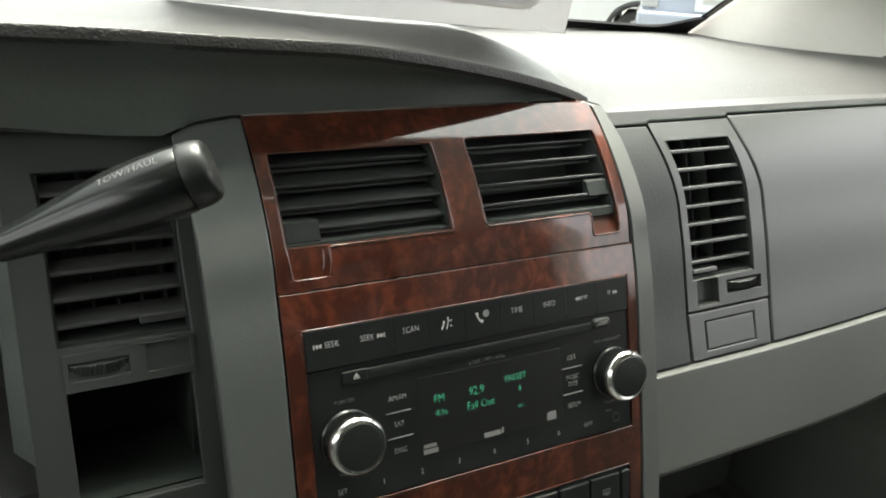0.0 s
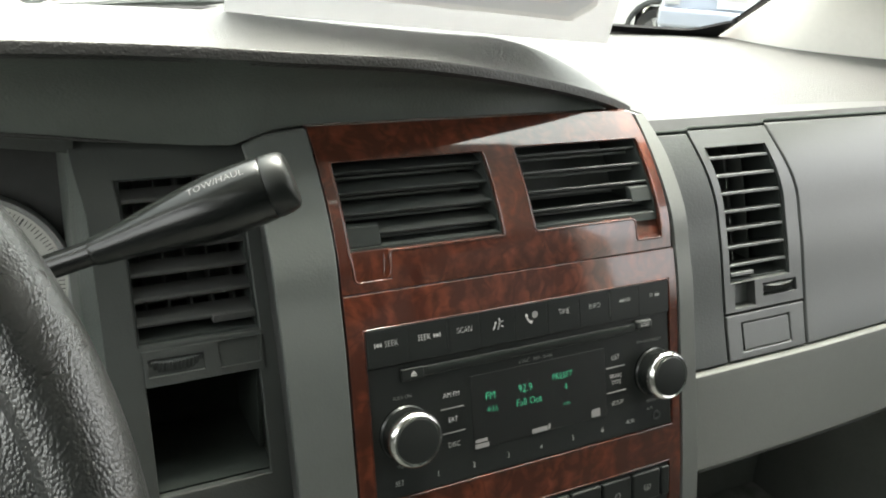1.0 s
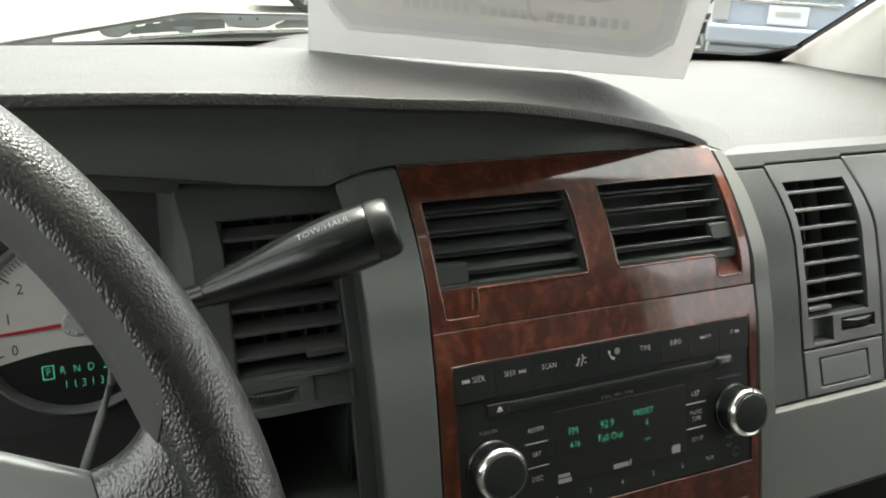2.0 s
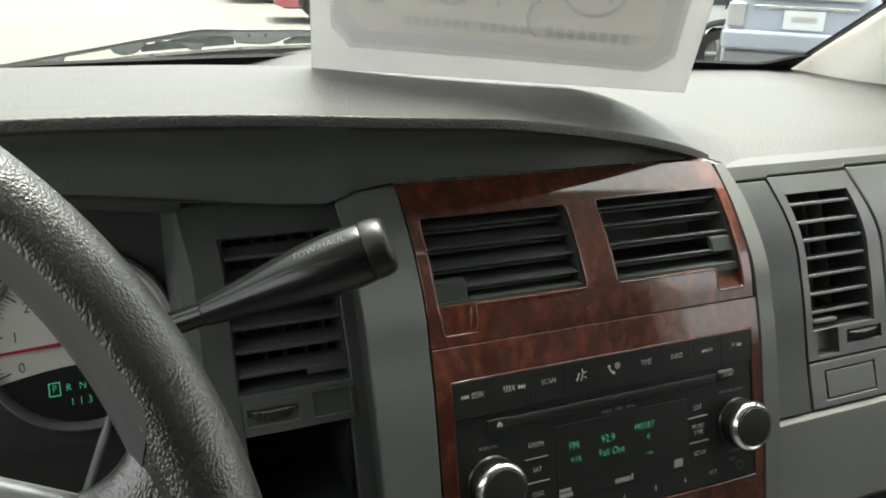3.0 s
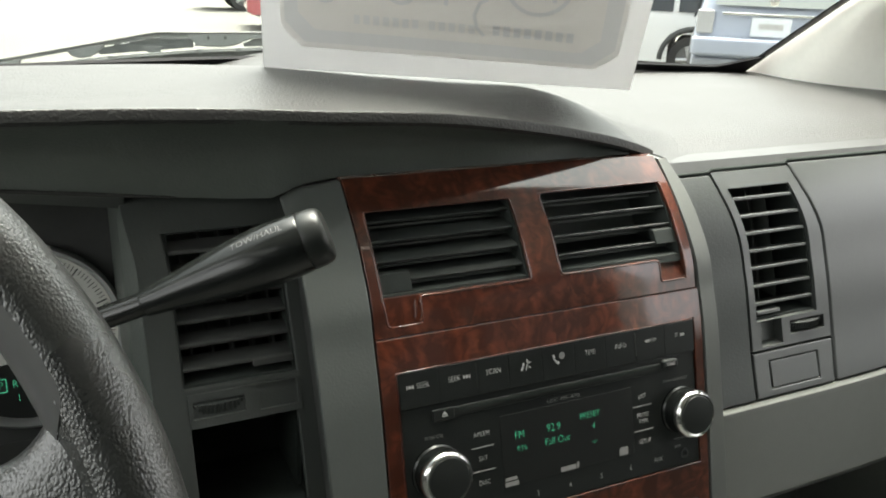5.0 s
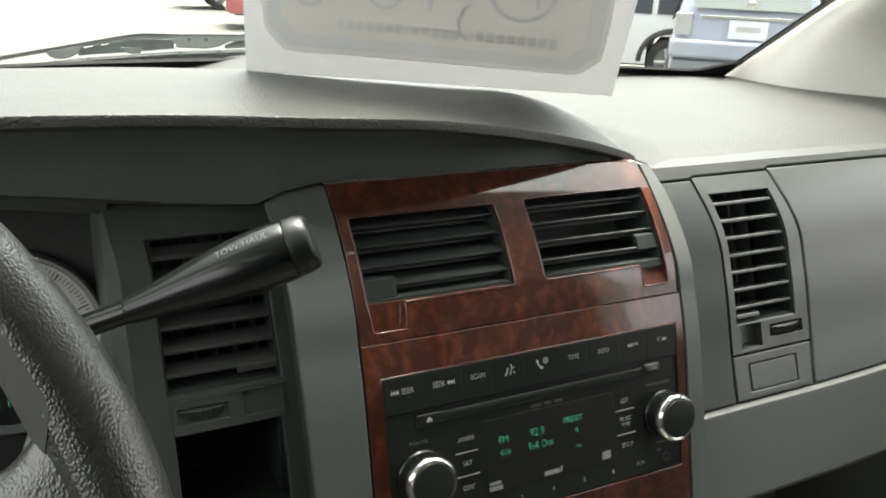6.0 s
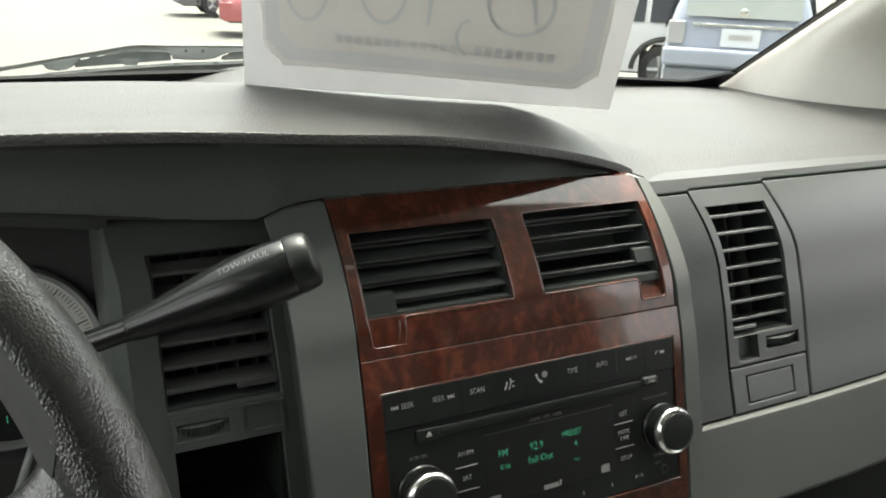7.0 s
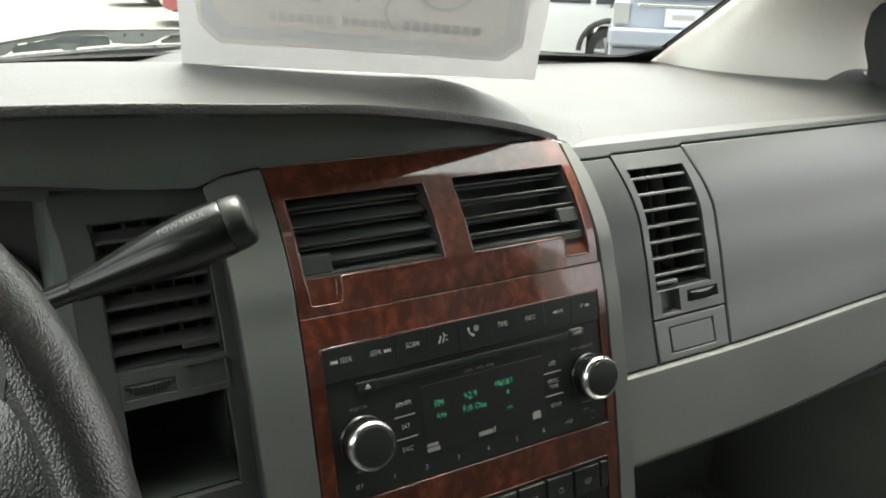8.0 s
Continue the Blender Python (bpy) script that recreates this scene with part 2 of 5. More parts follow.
def place(name, me, mat, parent=None, label="", bevel=0.0, segments=2, sharp=35):
    me.materials.append(mat)
    me.shade_smooth()
    me.set_sharp_from_angle(angle=radians(sharp))
    ob = new(name, me)
    if bevel:
        mod = ob.modifiers.new("edge", "BEVEL")
        mod.width, mod.segments, mod.limit_method, mod.angle_limit = bevel, segments, "ANGLE", radians(40)
        mod.harden_normals = True
    if parent:
        ob.parent = parent
        up = Matrix()
        p = parent
        while p:
            up = Matrix.Translation(p.location) @ up if p.parent is None else up
            p = p.parent
        ob.matrix_parent_inverse = up.inverted() if parent.parent is None else Matrix()
    if label:
        tagged(ob, label)
    return ob


def box(x0, x1, y0, y1, z0, z1, m=None, bm=None):
    bm = bm or bmesh.new()
    r = bmesh.ops.create_cube(bm, size=1.0)
    t = Matrix.Translation(((x0 + x1) / 2, (y0 + y1) / 2, (z0 + z1) / 2)) @ Matrix.Diagonal((x1 - x0, y1 - y0, z1 - z0, 1))
    bmesh.ops.transform(bm, matrix=(m @ t) if m else t, verts=r["verts"])
    return bm


def lathe(profile, m=None, seg=40, bm=None, squash=(1, 1)):
    """Rings of (radius, height) about the z axis, closed at both ends."""
    bm = bm or bmesh.new()
    m = m or Matrix()
    rings = []
    for r, h in profile:
        rings.append([bm.verts.new(m @ Vector((r * squash[0] * math.cos(2 * math.pi * k / seg), r * squash[1] * math.sin(2 * math.pi * k / seg), h))) for k in range(seg)])
    for a, b in zip(rings, rings[1:]):
        for k in range(seg):
            bm.faces.new((a[k], a[(k + 1) % seg], b[(k + 1) % seg], b[k]))
    bm.faces.new(rings[0][::-1]), bm.faces.new(rings[-1])
    return bm


def ring(profile, m=None, seg=48, bm=None):
    """A closed profile of (radius, height) swept round the z axis."""
    bm = bm or bmesh.new()
    m = m or Matrix()
    rings = [[bm.verts.new(m @ Vector((r * math.cos(2 * math.pi * k / seg), r * math.sin(2 * math.pi * k / seg), h))) for k in range(seg)] for r, h in profile]
    for a, b in zip(rings, rings[1:] + rings[:1]):
        for k in range(seg):
            bm.faces.new((a[k], a[(k + 1) % seg], b[(k + 1) % seg], b[k]))
    return bm


def sweep(points, radii, seg=20, bm=None, squash=1.0, up=(0, 0, 1)):
    """A round bar along points, with a radius at each."""
    bm = bm or bmesh.new()
    pts, rings = [Vector(p) for p in points], []
    for i, p in enumerate(pts):
        d = (pts[min(i + 1, len(pts) - 1)] - pts[max(i - 1, 0)]).normalized()
        a = d.cross(Vector(up)).normalized()
        b = a.cross(d)
        rings.append([bm.verts.new(p + radii[i] * (math.cos(2 * math.pi * k / seg) * a + squash * math.sin(2 * math.pi * k / seg) * b)) for k in range(seg)])
    for a, b in zip(rings, rings[1:]):
        for k in range(seg):
            bm.faces.new((a[k], a[(k + 1) % seg], b[(k + 1) % seg], b[k]))
    bm.faces.new(rings[0][::-1]), bm.faces.new(rings[-1])
    return bm


def sheet(fn, nu, nv, thick):
    """A curved plate: fn(u, v) with u, v from 0 to 1 is its face; thick is the way to its back."""
    bm = bmesh.new()
    thick = Vector(thick)
    f = [[Vector(fn(i / nu, j / nv)) for j in range(nv + 1)] for i in range(nu + 1)]
    a = [[bm.verts.new(p) for p in row] for row in f]
    b = [[bm.verts.new(p + thick) for p in row] for row in f]
    for i in range(nu):
        for j in range(nv):
            bm.faces.new((a[i][j], a[i + 1][j], a[i + 1][j + 1], a[i][j + 1]))
            bm.faces.new((b[i][j], b[i][j + 1], b[i + 1][j + 1], b[i + 1][j]))
    for i in range(nu):
        bm.faces.new((a[i][0], b[i][0], b[i + 1][0], a[i + 1][0]))
        bm.faces.new((a[i][nv], a[i + 1][nv], b[i + 1][nv], b[i][nv]))
    for j in range(nv):
        bm.faces.new((a[0][j], a[0][j + 1], b[0][j + 1], b[0][j]))
        bm.faces.new((a[nu][j], b[nu][j], b[nu][j + 1], a[nu][j + 1]))
    return bm


def curve_through(points):
    """A smooth y of z through (z, y) points."""
    pts = sorted(points)
    zs, ys = np.array([p[0] for p in pts]), np.array([p[1] for p in pts])
    d = np.gradient(ys, zs)

    def y_at(z):
        if z <= zs[0]:
            return float(ys[0] + d[0] * (z - zs[0]))
        if z >= zs[-1]:
            return float(ys[-1] + d[-1] * (z - zs[-1]))
        i = int(np.searchsorted(zs, z)) - 1
        h = zs[i + 1] - zs[i]
        s = (z - zs[i]) / h
        return float((2 * s**3 - 3 * s**2 + 1) * ys[i] + (s**3 - 2 * s**2 + s) * h * d[i] + (3 * s**2 - 2 * s**3) * ys[i + 1] + (s**3 - s**2) * h * d[i + 1])
    return y_at


def panel(prof, x0, x1, z0, z1, holes=(), thick=0.004, proud=0.0, step=0.008, left=None, right=None):
    """A plate that follows the profile prof(z) from x0 to x1, with rectangular holes (xa, xb, za, zb) through it.
    left and right may bend the two sides: x of z."""
    def marks(lo, hi, more):
        out = sorted({lo, hi, *[m for m in more if lo < m < hi]})
        full = []
        for a, b in zip(out, out[1:]):
            n = max(1, round((b - a) / step))
            full += [a + (b - a) * k / n for k in range(n)]
        return full + [hi]
    xs = marks(x0, x1, [h[k] for h in holes for k in (0, 1)])
    zs = marks(z0, z1, [h[k] for h in holes for k in (2, 3)])
    open_cell = lambda x, z: any(h[0] < x < h[1] and h[2] < z < h[3] for h in holes)
    bm, front, back = bmesh.new(), {}, {}

    def at(i, j, store, dy):
        if (i, j) not in store:
            z, x = zs[j], xs[i]
            s = (x - x0) / (x1 - x0)
            if left and s < 0.5:
                x += (left(z) - x0) * (1 - 2 * s)
            if right and s > 0.5:
                x += (right(z) - x1) * (2 * s - 1)
            store[i, j] = bm.verts.new((x, prof(z) + dy, z))
        return store[i, j]
    solid = {(i, j) for i in range(len(xs) - 1) for j in range(len(zs) - 1) if not open_cell((xs[i] + xs[i + 1]) / 2, (zs[j] + zs[j + 1]) / 2)}
    for i, j in solid:
        c = [(i, j), (i + 1, j), (i + 1, j + 1), (i, j + 1)]
        bm.faces.new([at(*k, front, -proud) for k in c])
        bm.faces.new([at(*k, back, thick) for k in c[::-1]])
        for k, (di, dj) in enumerate(((0, -1), (1, 0), (0, 1), (-1, 0))):
            if (i + di, j + dj) not in solid:
                a, b = c[k], c[(k + 1) % 4]
                bm.faces.new((at(*b, front, -proud), at(*a, front, -proud), at(*a, back, thick), at(*b, back, thick)))
    return bm


def warp(bm, fn):
    for v in bm.verts:
        v.co.z += fn(v.co.x, v.co.z)
    return bm


def words(text, size, m, squeeze=1.0, depth=0.0, thin=0.0):
    """The mesh of a line of text, centred, in the plane z = 0 of m."""
    cu = bpy.data.curves.new("words", "FONT")
    cu.body, cu.size, cu.align_x, cu.align_y, cu.extrude = text, size, "CENTER", "CENTER", depth
    cu.resolution_u = 2
    cu.offset = -thin * size
    ob = bpy.data.objects.new("words", cu)
    scene.collection.objects.link(ob)
    me = bpy.data.meshes.new_from_object(ob.evaluated_get(bpy.context.evaluated_depsgraph_get()))
    bpy.data.objects.remove(ob)
    bpy.data.curves.remove(cu)
    me.materials.clear()
    me.transform(m @ Matrix.Diagonal((squeeze, 1, 1, 1)))
    return me


def slat_mesh(x0, x1, y, z, depth, thick, tilt):
    """A louvre along x with a rounded front edge, tilted down towards the back."""
    h = thick / 2
    prof = [(0, -h * 0.5), (h * 0.6, -h), (depth, -h), (depth, h), (h * 0.6, h), (0, h * 0.5)]
    c, s = math.cos(radians(tilt)), math.sin(radians(tilt))
    bm = bmesh.new()
    a = [bm.verts.new((x0, y + p * c + q * s, z - p * s + q * c)) for p, q in prof]
    b = [bm.verts.new((x1, y + p * c + q * s, z - p * s + q * c)) for p, q in prof]
    for k in range(6):
        bm.faces.new((a[k], a[(k + 1) % 6], b[(k + 1) % 6], b[k]))
    bm.faces.new(a[::-1]), bm.faces.new(b)
    return bm


# the front lines of the dashboard, as y of z
STACK = curve_through([(1.306, 0.462), (1.298, 0.452), (1.282, 0.434), (1.258, 0.412), (1.235, 0.397), (1.212, 0.389), (1.193, 0.382), (1.14, 0.367), (1.092, 0.354), (1.05, 0.344), (1.0, 0.334), (0.9, 0.32)])
PASS = curve_through([(1.29, 0.475), (1.280, 0.464), (1.265, 0.448), (1.205, 0.418), (1.142, 0.396), (1.107, 0.382), (1.04, 0.359), (1.0, 0.347)])
LEFT = curve_through([(1.30, 0.478), (1.287, 0.468), (1.273, 0.452), (1.23, 0.431), (1.191, 0.412), (1.173, 0.404), (1.1, 0.378), (1.0, 0.345)])
# the crease of the brow over the gauges: x, y, z
BROW = [(-0.62, 0.50, 1.315), (-0.45, 0.435, 1.336), (-0.30, 0.42, 1.345), (-0.15, 0.42, 1.348), (-0.01, 0.42, 1.347), (0.05, 0.42, 1.3445), (0.11, 0.42, 1.3405), (0.18, 0.421, 1.336), (0.22, 0.426, 1.3305), (0.268, 0.436, 1.3217), (0.30, 0.443, 1.315), (0.325, 0.449, 1.309), (0.351, 0.456, 1.3018), (0.374, 0.464, 1.294), (0.393, 0.472, 1.2858)]
BY = curve_through([(x, y) for x, y, z in BROW])
BZ = curve_through([(x, z) for x, y, z in BROW])

# ---- setting: ground, cabin shell ----
bm = bmesh.new()
for k in range(24):
    a, b = 2 * math.pi * k / 24, 2 * math.pi * (k + 1) / 24
    v = [bm.verts.new((r * math.cos(t), r * math.sin(t), 0)) for r, t in ((0.01, a), (900, a), (900, b), (0.01, b))]
    bm.faces.new(v)
bmesh.ops.remove_doubles(bm, verts=bm.verts, dist=0.02)
tagged(part("ground", bm, CONCRETE), "pale sunlit concrete of a parking lot", "ground", kind="structure")

WL, WR, ROOF, BACK = -0.56, 1.05, 1.86, -2.6


def wall(name, bm, mat, label):
    return tagged(part(name, bm, mat, bevel=0.004), label, "car interior", kind="structure")


wall("floor", box(WL, WR, BACK, 0.95, 0.50, 0.54), CARPET, "dark carpet of the car floor")
wall("ceiling", box(WL - 0.02, WR + 0.02, BACK, 0.06, ROOF, ROOF + 0.05), HEADLINER, "grey-beige cloth roof lining")
for nm, x0, x1 in (("wall_left", WL - 0.08, WL), ("wall_right", WR, WR + 0.08)):
    b = box(x0, x1, BACK, 0.98, 0.5, 1.2)
    # left post widened, out of view, to block light as a driver would
    for ya, yb in ((-0.78, -0.64 if x0 > 0 else -0.25), (-1.6, -1.46), (BACK, BACK + 0.12)):
        box(x0, x1, ya, yb, 1.2, ROOF, bm=b)
    box(x0, x1, BACK, 0.06, 1.76, ROOF, bm=b)
    wall(nm, b, KICK, "inner door panels and window posts of the car")
    for ya, yb in ((-1.46, -0.78), (BACK + 0.12, -1.6)):
        ob = tagged(part("window_2", box((x0 + x1) / 2 - 0.002, (x0 + x1) / 2 + 0.002, ya, yb, 1.2, 1.76), TINTED), "dark tinted rear side window", "window", kind="structure")
        ob.visible_shadow = False
# unseen and without a window, to cut light from behind
wall("wall_back", box(WL, WR, BACK - 0.06, BACK, 0.5, ROOF), SLATE, "plain unseen wall that closes off the tailgate")
wall("wall_front", box(WL, WR, 0.78, 0.84, 0.5, 1.24), KICK, "dark carpeted firewall of the footwell")


def pillar_line(s, side=1, out=0.0):
    """Along the side of the windshield from its lower corner up to the roof."""
    return Vector((0.245 + side * (0.70 - 0.056 * s + out), 0.955 - 0.465 * s, 1.287 + 0.29 * s))


def base_line(u):
    """Along the lower edge of the windshield from side to side."""
    k = 2 * u - 1
    return Vector((0.245 + 0.70 * k, 1.03 - 0.075 * k * k, 1.300 - 0.013 * k * k))


def shield(u, v):
    a, k = base_line(u), 2 * u - 1
    top = Vector((0.245 + 0.59 * k, 0.048 + 0.06 * (1 - k * k), 1.8525 + 0.01 * (1 - k * k)))
    return a.lerp(top, v) + Vector((0, 0.02, 0.03)) * math.sin(math.pi * v) * (1 - k * k)


windshield = thing("window_1", (0.245, 1.03, 1.3), "raked clear windshield with a black border", "windshield", kind="structure")
ob = part("pane", sheet(lambda u, v: shield(u, v), 24, 16, (0, 0.003, 0.004)), GLASS, windshield)
ob.visible_shadow = False


def border(u, v):
    return shield(u, v * (0.026 - 0.008 * smooth(0.55, 0.8, u) + 0.036 * smooth(0.94, 1.0, u) ** 2)) + Vector((0, -0.003, -0.004))


part("glass_border", sheet(border, 96, 2, (0, -0.002, -0.003)), FRIT, windshield, "black ceramic border along the lower edge")
part("gasket", sheet(lambda u, v: pillar_line(v * 1.95) + Vector((-0.008 + 0.014 * u, -0.008, 0.002)), 2, 12, (0.002, 0.003, -0.004)), FRIT, windshield, "black rubber side seal")
part("gasket", sheet(lambda u, v: pillar_line(v * 1.95, -1) + Vector((-0.008 + 0.014 * u, -0.008, 0.002)), 2, 12, (0.002, 0.003, -0.004)), FRIT, windshield, "black rubber side seal")

# added out of view: blocks high sky, bounds the reflection in the wood
wall("ceiling_front", sheet(lambda u, v: shield(u, 0.733 + 0.277 * v) + Vector((0, -0.012, -0.018 - 0.02 * math.sin(math.pi * v))), 16, 8, (0, 0.004, 0.008)), HEADLINER, "unseen grey-beige front edge of the roof lining over the glass")


def pillar(side):
    """Cover between the windshield's side and the door window, from below the dashboard top up to the roof."""
    def skin(u, v):
        h = v * 2.1 - 0.20
        a = pillar_line(h, side, 0.012)
        rear = Vector((0.245 + side * (0.790 - 0.06 * max(0, h - 0.2)), 0.61 + 0.028 * smooth(-0.1, 0.25, h) - 0.40 * max(0, h - 0.3), 1.288 + 0.29 * h))
        p = a.lerp(rear, u)
        swell = math.sin(math.pi * u ** 1.15)
        return p + Vector((side * (0.02 * u * u - 0.06 * swell), -0.004 * swell, 0.008 * swell))
    return sheet(skin, 20, 24, (side * 0.02, 0.02, 0.0))


for side in (1, -1):
    tagged(part("trim", pillar(side), CREAM), "smooth cream windshield pillar cover", "pillar trim", kind="structure")

sail = bmesh.new()
corners = [(0.42, 1.26), (0.608, 1.26), (0.617, 1.314), (0.628, 1.340), (0.630, 1.358), (0.6265, 1.383), (0.617, 1.394), (0.600, 1.402), (0.42, 1.46)]
front, rear = [[sail.verts.new((x, y, z)) for y, z in corners] for x in (1.022, 1.05)]
sail.faces.new(front), sail.faces.new(rear[::-1])
for k in range(len(corners)):
    sail.faces.new((front[k], front[(k + 1) % len(corners)], rear[(k + 1) % len(corners)], rear[k]))
wall("trim", sail, FRIT, "black corner cover at the front of the door window")

# cowl and wipers outside the glass
cowl = tagged(part("cowl_panel", sheet(lambda u, v: (-0.5 + 1.5 * u, 1.055 + 0.22 * v - 0.05 * (2 * u - 1) ** 2, 1.296 - 0.012 * (2 * u - 1) ** 2 - 0.07 * v), 20, 4, (0, 0, -0.02)), COWL), "dark plastic cowl panel below the windshield", "cowl panel")


def ribbon(upper, lower, y, deep, steps=24):
    """A flat bar between an upper and a lower line of (x, z), with thickness."""
    def fn(u, v):
        at = lambda line, k: float(np.interp(u, np.linspace(0, 1, len(line)), [p[k] for p in line]))
        ua, uz, la, lz = at(upper, 0), at(upper, 1), at(lower, 0), at(lower, 1)
        return (ua + (la - ua) * v, y, uz + (lz - uz) * v)
    return sheet(fn, steps, 2, (0, deep, 0))


def wiper():
    """A parked wiper: bent arm with its web, riveted bridge, hanging yokes, linkage, pale blade holder with clips, rubber."""
    w = thing("windshield_wiper", (0.1, 1.075, 1.30), "grey windshield wiper resting above the cowl", "wiper")
    top = [(-0.160, 1.2945), (-0.127, 1.2995), (-0.072, 1.309), (-0.003, 1.321), (0.083, 1.336), (0.097, 1.3372), (0.138, 1.3362), (0.229, 1.336), (0.36, 1.336)]
    arm_z = lambda x: float(np.interp(x, [p[0] for p in top], [p[1] for p in top]))
    hold = [(-0.16, 1.2872), (-0.119, 1.2912), (-0.037, 1.3003), (0.034, 1.307), (0.13, 1.3134), (0.228, 1.3156), (0.36, 1.316)]
    hold_z = lambda x: float(np.interp(x, [p[0] for p in hold], [p[1] for p in hold]))
    xs = [-0.16 + 0.52 * k / 52 for k in range(53)]
    part("arm", sweep([(x, 1.066, arm_z(x) - 0.0012) for x in xs], [0.0015] * 53, 8), ARMGREY, w, "dark edged wiper arm")
    part("arm_web", ribbon([(x, arm_z(x) - 0.002) for x in xs], [(x, arm_z(x) - 0.0055 - 0.0022 * smooth(0.0, 0.08, x)) for x in xs], 1.068, 0.005, 52), WIPER, w, "pale grey web below the arm")
    part("blade_holder", sweep([(x, 1.062, hold_z(x) + 0.0006) for x in xs], [0.0011] * 53, 8), SILVER, w, "pale blade holder")
    part("blade_spine", sweep([(x, 1.0615, hold_z(x) - 0.0016) for x in xs], [0.0008] * 53, 8), SILVER, w, "pale metal strip along the blade")
    part("blade", ribbon([(x, hold_z(x) - 0.002) for x in xs[4:]], [(x, hold_z(x) - 0.0035 - 0.0120 * smooth(-0.12, 0.06, x)) for x in xs[4:]], 1.0635, 0.003, 48), COWL, w, "dark rubber blade")
    for x in (-0.027, 0.033, 0.139, 0.187, 0.27):
        part("clip", box(x - 0.0028, x + 0.0028, 1.0592, 1.063, hold_z(x) - 0.0032, hold_z(x) + 0.0022), WIPER, w, bevel=0.0006)
    # yokes hang from the arm like flat cups
    for xa, xb, drop in ((-0.093, -0.064, 0.0105), (-0.013, 0.027, 0.0100)):
        line = [xa + (xb - xa) * k / 12 for k in range(13)]
        part("yoke", ribbon([(x, arm_z(x) - 0.0045) for x in line], [(x, arm_z(x) - 0.0050 - drop * math.sin(math.pi * k / 12) ** 0.55) for k, x in enumerate(line)], 1.0655, 0.003, 24), WIPER, w, "pale hanging yoke")
        part("yoke_edge", sweep([(x, 1.0645, arm_z(x) - 0.0050 - drop * math.sin(math.pi * k / 12) ** 0.55) for k, x in enumerate(line)], [0.0008] * 13, 6), ARMGREY, w)
    part("linkage", sheet(lambda u, v: (0.022 + 0.112 * u, 1.0745, (hold_z(0.022 + 0.112 * u) + 0.003) * (1 - v) + v * (arm_z(0.022 + 0.112 * u) - 0.0085 + (0.0022 if int(u * 30) % 5 < 2 and u < 0.55 else 0))), 60, 3, (0, 0.004, 0)), LINKGREY, w, "dark grey toothed linkage")
    part("bracket", ribbon([(0.070, 1.3190), (0.096, 1.3185)], [(0.0775, 1.3115), (0.0925, 1.3112)], 1.0690, 0.003, 8), WIPER, w, "small pale bracket")
    bridge = part("bridge", ribbon([(0.126, 1.3335), (0.16, 1.3332), (0.195, 1.3332), (0.229, 1.3332), (0.36, 1.333)], [(0.136, 1.3205), (0.172, 1.3188), (0.187, 1.3215), (0.203, 1.3280), (0.36, 1.3275)], 1.0640, 0.003, 40), SILVER, w, "pale riveted bridge")
    part("bridge_edge", sweep([(x, 1.0632, z) for x, z in ((0.134, 1.3207), (0.15, 1.3193), (0.172, 1.3186), (0.180, 1.3200), (0.187, 1.3213), (0.195, 1.3250), (0.203, 1.3278), (0.23, 1.3282))], [0.0009] * 8, 6), ARMGREY, bridge)
    part("end_yoke", ribbon([(0.196, 1.3215), (0.210, 1.3270), (0.235, 1.3280), (0.36, 1.3275)], [(0.197, 1.3172), (0.22, 1.3178), (0.25, 1.3180), (0.36, 1.318)], 1.0690, 0.003, 24), WIPER, w)
    for x in (0.151, 0.172):
        part("rivet", lathe([(0.0019, 0), (0.0019, 0.0012), (0.001, 0.0018)], Matrix.Translation((x, 1.0635, 1.3293)) @ pose(0, 0, 0, 90), 12), COWL, bridge)
    return w


wiper()

# ---- dashboard ----
dash = thing("dashboard", (0.245, 0.6, 1.1), "two-tone grey vinyl car dashboard with grained top", "dashboard")


def pad_top(x, y):
    """Height of the dashboard top: a raised crown over the gauges that falls off to the passenger's side."""
    crown = 1.3475 - 0.010 * smooth(0.0, 0.3, x) - 0.0005 * smooth(0.5, 0.65, y)
    low = 1.291 - 0.006 * smooth(0.5, 0.95, y)
    shift = 0.04 * smooth(0.45, 0.75, y)
    k = smooth(0.285 + shift, 0.455 + shift, x)
    back = (0.022 + 0.028 * (1 - smooth(0.08, 0.24, x))) * smooth(0.64, 0.92, y) * (1 - k)
    return crown * (1 - k) + low * k - back


